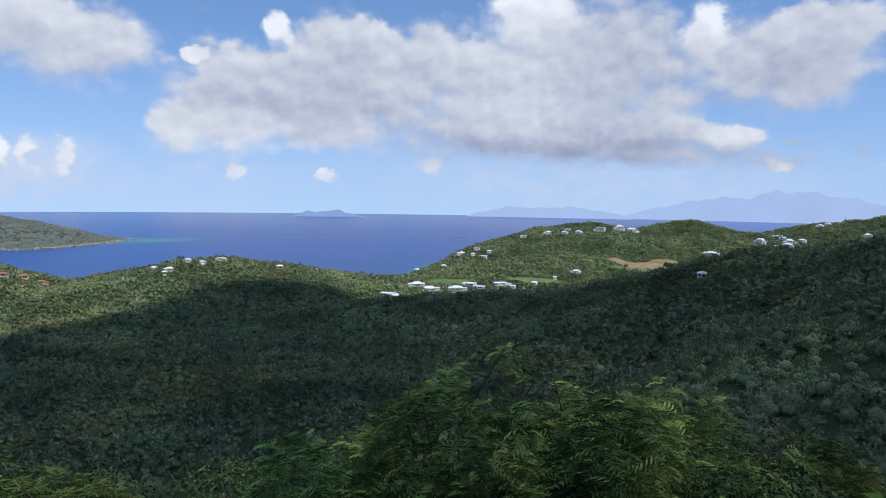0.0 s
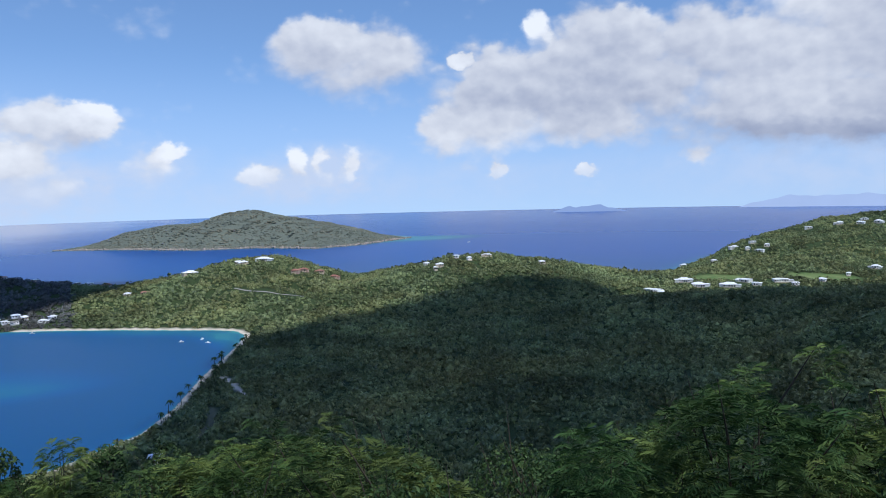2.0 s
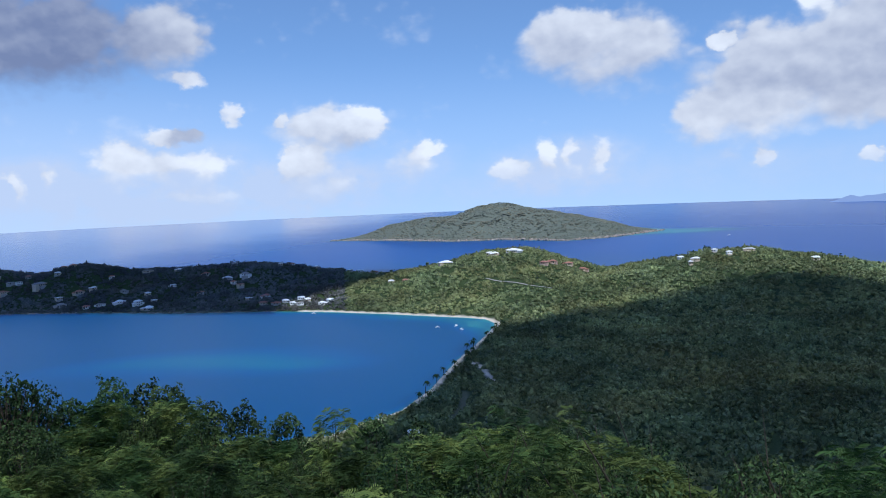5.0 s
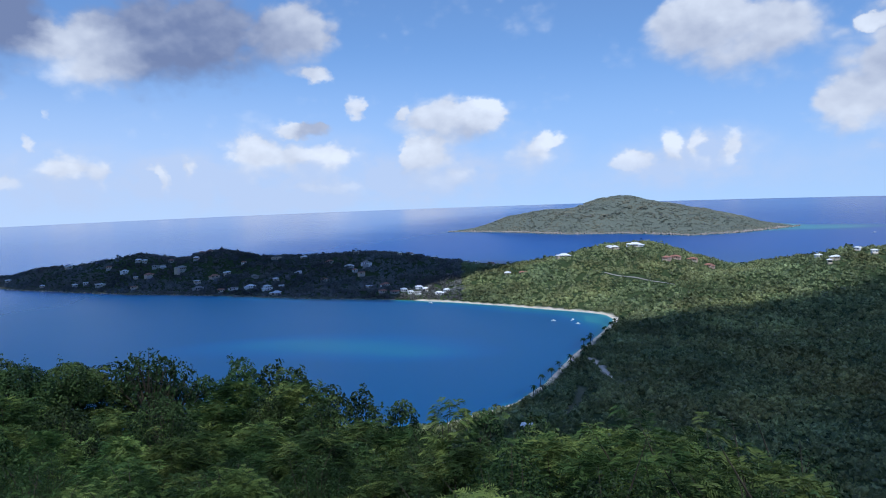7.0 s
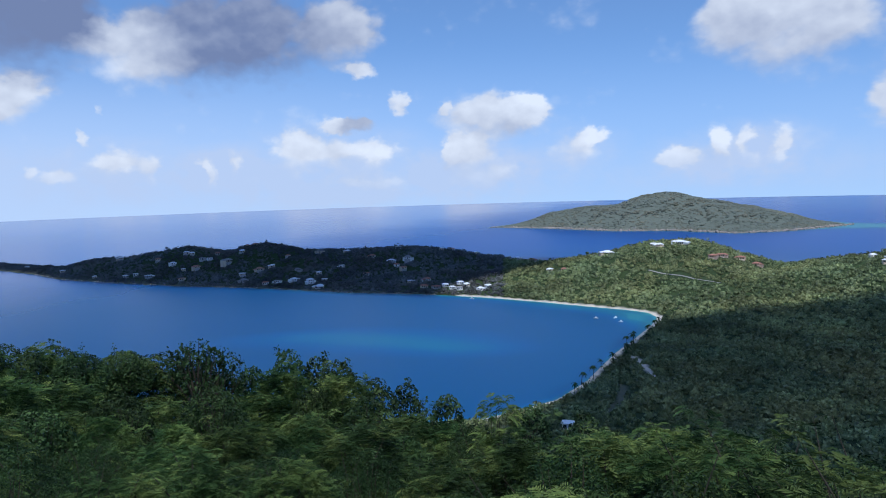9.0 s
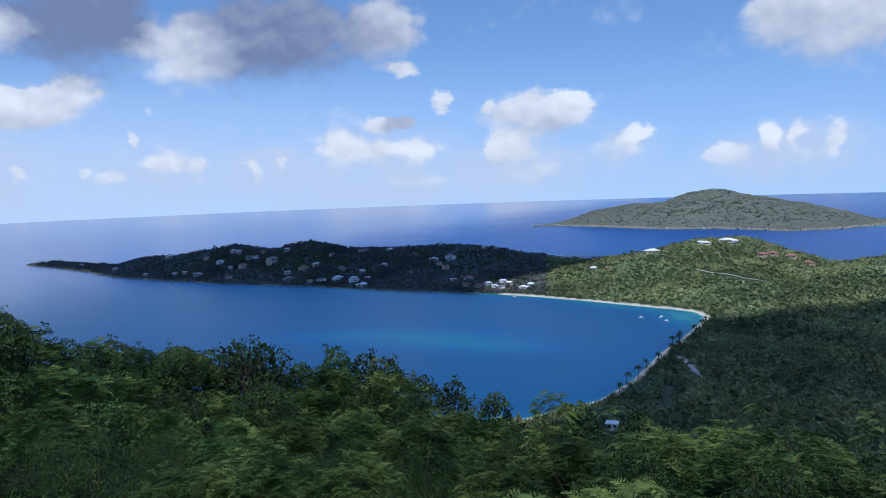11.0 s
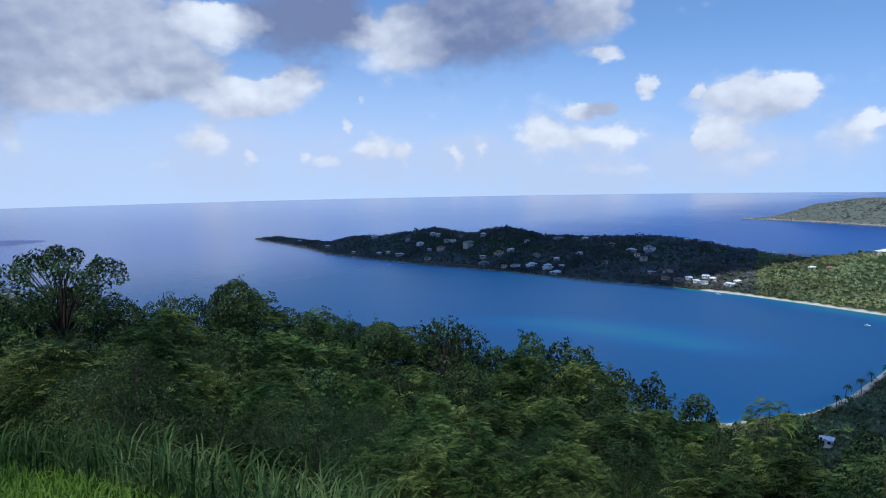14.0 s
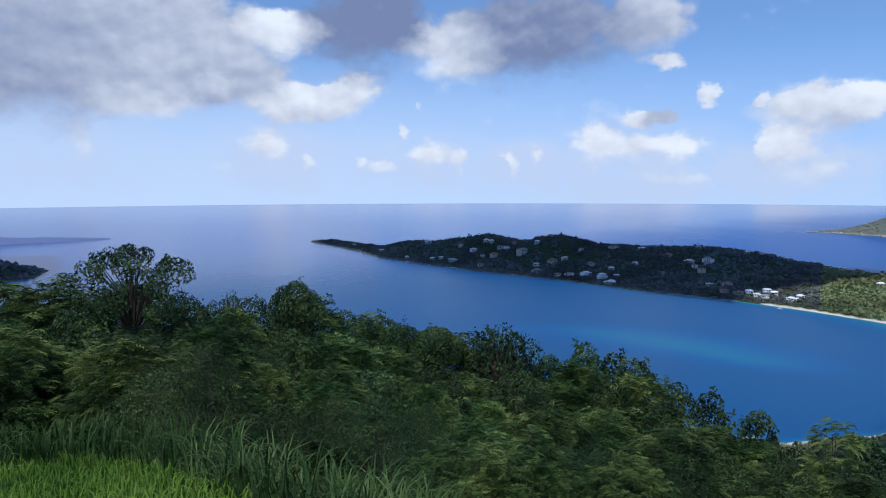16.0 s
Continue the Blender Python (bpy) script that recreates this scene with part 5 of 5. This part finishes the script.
def build_near_plants():
    r = np.random.RandomState(31)
    near = [shrub("feathery_shrub", "bright green feathery-leaved shrub with drooping sprays on the bank", "shrub", 100 + i, 2.6, 1.15, 15, 0.40, 3000, FEATHER, 0.150, M_FEATHER, wisps=12) for i in range(4)]
    far = [shrub("feathery_shrub", "green feathery-leaved shrub with arching sprays on the slope", "shrub", 120 + i, 3.2, 1.5, 18, 0.50, 2900, FEATHER_FAR, 0.26, M_FEATHER, wisps=14) for i in range(4)]
    leafy = [shrub("leafy_bush", "dark green broad-leaved bush on the slope", "bush", 140 + i, 2.6, 1.15, 17, 0.38, 9000, BROAD, 0.038, M_BROAD, "leaf", wisps=9) for i in range(3)]
    small = [broad_tree("small_tree", "small dark green leafy tree among the shrubs", 160 + i, 5.0, 1.5 + 0.15 * i, 4.4, 26, 0.42, 6500, 0.11, M_BROAD, 4) for i in range(4)]
    # the edge row, then nearer rows stepping down the slope towards the lookout
    for k, (f, drop) in enumerate(((1.0, 0.0), (0.84, 0.7), (0.70, 1.7), (0.58, 2.8), (0.48, 4.0), (0.40, 5.4), (0.33, 7.0), (0.27, 8.6), (0.22, 10.0))):
        az = -36.0
        while az < 118:
            d = edge_at(az, 2) * f * r.uniform(0.93, 1.07)
            az += max(1.7, math.degrees((0.95 if d < 12 else 1.25) / d)) * r.uniform(0.75, 1.25)
            if d < (max(3.3, grass_line(az) + 1.5) if az > 58 else 3.3):
                continue
            top = edge_at(az, 1) + (1.7 if -18 < az < 2 else 0.6 if az < 40 else -1.0 if 55 < az < 79 else -0.4 if 50 < az < 84 else 0.1) + r.uniform(-0.9, 0.4) + 0.6 * math.sin(az * 0.9) * math.sin(az * 0.37 + 1)
            if k:
                own = math.degrees(math.atan2(stand(az, d)[2] + r.uniform(1.6, 4.2) - 140, d))
                top = min(own, top - drop * (0.62 if d < 9 else 1.0) + r.uniform(-1.2, 1.2))
            dark = r.rand() < (0.92 if az < -18 else 0.12 if az < 3 else 0.5 if az > 45 else 0.6 if az < 14 else 0.8 if az < 28 else 0.55)
            tree = dark and d > 18
            ob, tall = (small[r.randint(4)], 5.0) if tree else (leafy[r.randint(3)], 2.6) if dark else (near[r.randint(4)], 2.6) if d < 9 else (far[r.randint(4)], 3.2)
            set_copy(ob, tall, az, top, d, r.uniform(0, 360), r.uniform(0.8, 1.1) * (0.9 if tree else 1.15 if d > 20 else 0.95))


def grass_line(az):
    """How far the open grass reaches down the slope to the left."""
    return np.interp(az, [58, 86, 92, 97, 104, 112, 125], [6.0, 5.2, 5.4, 6.6, 10.3, 11.5, 12.0])


def build_trees():
    a = broad_tree("spreading_tree", "dark spreading tree with open airy crown above the slope", 7, 7.5, 2.6, 3.0, 40, 0.27, 8000, 0.10, M_BROAD, 4)
    set_copy(a, 7.5, 100.2, -4.5, 22, 20, 1.0)
    b = broad_tree("rounded_tree", "dark green dense round-crowned tree above the slope", 8, 6.0, 1.5, 2.0, 22, 0.40, 8500, 0.105, M_BROAD, 2)
    set_copy(b, 6.0, 88.6, -7.5, 24, 70, 0.78)
    set_copy(b, 6.0, 80.2, -11.0, 33, 160, 0.95)
    set_copy(b, 6.0, 77.3, -11.2, 36, 300, 0.9)
    c = broad_tree("thin_shrub_tree", "thin open-crowned small tree with bare twigs showing", 9, 5.0, 1.6, 3.4, 30, 0.26, 1100, 0.13, M_BROAD)
    set_copy(c, 5.0, 72.3, -10.9, 36, 10, 0.9)
    set_copy(c, 5.0, 70.6, -11.6, 37, 120, 0.8)
    set_copy(c, 5.0, 93.2, -7.9, 24, 40, 0.35)
    d = broad_tree("slender_tree", "slender dark young tree on the slope", 10, 5.0, 0.8, 3.0, 11, 0.36, 1500, 0.135, M_BROAD)
    for az, el, dd in ((65.6, -12.3, 38), (63.3, -13.0, 38), (61.8, -13.4, 36), (58.9, -14.9, 32), (56.6, -15.4, 30), (53.4, -16.4, 27), (68.3, -13.4, 38), (46.9, -17.3, 22), (43.0, -17.9, 18)):
        set_copy(d, 5.0, az, el, dd, az * 50, 1.0)
    # one feathery sapling that stands clear of the bushes
    s = shrub("feathery_sapling", "slender feathery-leaved sapling rising above the bushes", "sapling", 55, 3.6, 0.5, 6, 0.24, 190, feather_shape(8, 0.34, 0.07), 0.27, M_FEATHER, low=1.6)
    set_copy(s, 3.6, 49.9, -15.9, 15.0, 0, 0.9)
    p = shrub("flowering_stalk", "upright shrub spray with pale seed heads on the bank", "shrub", 56, 2.4, 0.26, 8, 0.20, 900, FEATHER, 0.11, M_FEATHER, low=0.3)
    set_copy(p, 2.4, 12.3, -17.6, 3.6, 0, 0.8)
    set_copy(p, 2.4, -12.6, -14.3, 3.3, 0, 0.9)
    w = shrub("withered_shrub", "withered reddish brown shrub among the bushes", "shrub", 57, 2.2, 0.9, 9, 0.3, 200, FEATHER_FAR, 0.13, M_DEAD)
    set_copy(w, 2.2, -18.7, -14.8, 7.6, 0, 0.6)
    set_copy(w, 2.2, -23.2, -12.9, 9.5, 0, 0.5)
    l = shrub("large_leaved_plant", "pale green plant with large oval leaves on the bank", "plant", 58, 1.6, 0.6, 6, 0.28, 100, broad_shape(0.55), 0.12, M_BRIGHT, "leaf")
    set_copy(l, 1.6, -30.6, -18.6, 4.6, 0, 1.0)
    set_copy(l, 1.6, -22.6, -20.0, 4.6, 90, 0.8)
    set_copy(l, 1.6, -16.4, -21.8, 4.4, 180, 0.8)


def blade_field(name, label, mat, r, n, place, tall, wide, bend):
    """Grass: arching blades of three segments."""
    x, y = place(r, n)
    n = len(x)
    z = ground_height(x, y)
    h = tall * r.uniform(0.45, 1.1, n)
    a, lean = r.uniform(0, 6.28, n), bend * r.uniform(0.1, 1.0, n)
    verts, steps = [], ((0, 1.0), (0.4, 1.0), (0.7, 0.85), (0.88, 0.55), (1.0, 0.06))
    for s, wd in steps:
        out, up = lean * h * (0.22 * s + 0.6 * s ** 4), h * (s - 0.42 * lean * s ** 5)
        for side in (-1, 1):
            verts.append(np.stack([x + out * np.cos(a) - side * wide * wd * np.sin(a), y + out * np.sin(a) + side * wide * wd * np.cos(a), z + up - 0.02], -1))
    verts = np.stack(verts, 1)
    f = np.array([(2 * k, 2 * k + 1, 2 * k + 3, 2 * k + 2) for k in range(len(steps) - 1)])
    faces = (f[None] + (np.arange(n) * verts.shape[1])[:, None, None]).reshape(-1, 4)
    tagged(new(name, mesh_of(name, verts.reshape(-1, 3), faces, mat)), label, "grass", kind="stuff")


def build_grass():
    r = np.random.RandomState(77)

    def tall_band(r, n):
        a = 60 + 62 * r.uniform(0, 1, n) + 1.2 * np.sin(r.uniform(0, 200, n))
        d = grass_line(a) + 2.3 * r.uniform(0, 1, n) ** 1.3
        clump = np.sin(a * 2.7 + 2 * np.sin(d * 1.9)) + np.sin(a * 6.1 + d * 3.0) > -0.7 + 0.5 * smooth(96, 84, a)
        return (-np.sin(np.radians(a)) * d)[clump], (np.cos(np.radians(a)) * d)[clump]

    def lawn(r, n):
        a = r.uniform(84, 125, n)
        d = np.sqrt(r.uniform(4.5 ** 2, 12.0 ** 2, n))
        keep = d < grass_line(a) + 0.6
        return (-np.sin(np.radians(a)) * d)[keep], (np.cos(np.radians(a)) * d)[keep]
    blade_field("tall_grass", "tall arching green guinea grass along the slope", M_GRASS, r, 4600, tall_band, 0.74, 0.009, 0.95)
    blade_field("lawn_grass", "short bright yellow-green grass on the open slope", M_LAWN, r, 24000, lawn, 0.26, 0.006, 1.0)


# ---- along the shore: palms and boats ----
def palm(seed):
    r = np.random.RandomState(seed)
    ob = new("palm_tree")
    tagged(ob, "tall coconut palm with a leaning trunk by the beach", "palm", "beach palms")
    lean = r.uniform(0.5, 1.6)
    trunk = [(lean * s * s, 0, 7.0 * s - 0.3, 0.20 - 0.08 * s) for s in np.linspace(0, 1, 6)]
    k = new("trunk", tubes_mesh("trunk", [trunk], M_BARK, 6))
    k.parent = ob
    for i in range(13):
        a, rise, n = 6.283 * i / 13 + r.uniform(-0.2, 0.2), r.uniform(-0.1, 0.9), r.uniform(2.3, 3.0)
        spine = [np.array((lean + n * s * math.cos(a) * 0.9, n * s * math.sin(a) * 0.9, 6.7 + n * (rise * s - 0.95 * s * s))) for s in np.linspace(0, 1, 6)]
        v, f = [], []
        for q, p in enumerate(spine):
            side = np.array((-math.sin(a), math.cos(a), 0)) * 0.42 * math.sin(math.pi * min(0.95, 0.15 + q / 5.5))
            v += [p - side - (0, 0, 0.22), p, p + side - (0, 0, 0.22)]
        for q in range(5):
            f += [(3 * q, 3 * q + 1, 3 * q + 4, 3 * q + 3), (3 * q + 1, 3 * q + 2, 3 * q + 5, 3 * q + 4)]
        k = new("frond", mesh_of("frond", v, f, M_BROAD))
        k.parent = ob
    return ob


def build_palms():
    r = np.random.RandomState(4)
    kinds = [palm(s) for s in (1, 2, 3)]
    rows = [(40.3, 561), (40.9, 549), (41.1, 541), (40.0, 570), (42.3, 497), (38.9, 617), (38.5, 634), (37.6, 684), (39.2, 603), (36.0, 738), (36.3, 715), (35.4, 775), (43.6, 470), (37.8, 662), (34.9, 760), (36.8, 640), (37.5, 600), (40.6, 555), (39.6, 585), (39.0, 612), (38.2, 645), (37.9, 655), (37.2, 690), (36.9, 705), (36.5, 722), (41.7, 512), (38.7, 622), (36.1, 750)]
    for i, (a, d) in enumerate(rows):
        x, y = polar(a - r.uniform(0.2, 1.6), d + r.uniform(-8, 8))
        m = pose(x, y, float(ground_height(np.array([x]), np.array([y]))[0]), 0, 0, r.uniform(0, 360)) @ Matrix.Scale(r.uniform(0.95, 1.35), 4)
        ob = kinds[i % 3]
        if i < 3:
            ob.matrix_world = m
        else:
            keep = ob.scale.copy()
            ob.scale = (1, 1, 1)
            copy_thing(ob, m)
            ob.scale = keep


def build_boat(az, d, size, turn):
    x, y = polar(az, d)
    ob = new("motor_boat")
    ob.matrix_world = pose(x, y, 0.0, 0, 0, turn)
    tagged(ob, "small white motor boat moored on the water", "boat", "boats in the bay")
    bm = bmesh.new()
    n = size / 2
    rows = []
    for s, w, z in ((-1, 0.30, 0.55), (-0.3, 0.36, 0.55), (0.4, 0.30, 0.65), (1.0, 0.02, 0.85)):
        rows.append([bm.verts.new(c) for c in ((s * n, -w * n, z), (s * n * 0.94, 0, -0.3), (s * n, w * n, z))])
    for p, q in zip(rows, rows[1:]):
        bm.faces.new((p[0], p[1], q[1], q[0]))
        bm.faces.new((p[1], p[2], q[2], q[1]))
        bm.faces.new((p[2], p[0], q[0], q[2]))
    bm.faces.new(rows[0])
    part("hull", bm, M_ROOF_WHITE, ob)
    bm = bmesh.new()
    box(bm, -0.3 * n, 0.25 * n, -0.22 * n, 0.22 * n, 0.55, 1.7)
    part("cabin", bm, M_WHITE, ob)


build_forest()
build_palms()
for row in ((50.6, 872, 6, 20), (39.4, 742, 6, 100), (40.9, 738, 5, 40), (39.0, 722, 5, 10), (18.6, 1950, 12, 60)):
    build_boat(*row)
build_near_plants()
build_trees()
build_grass()
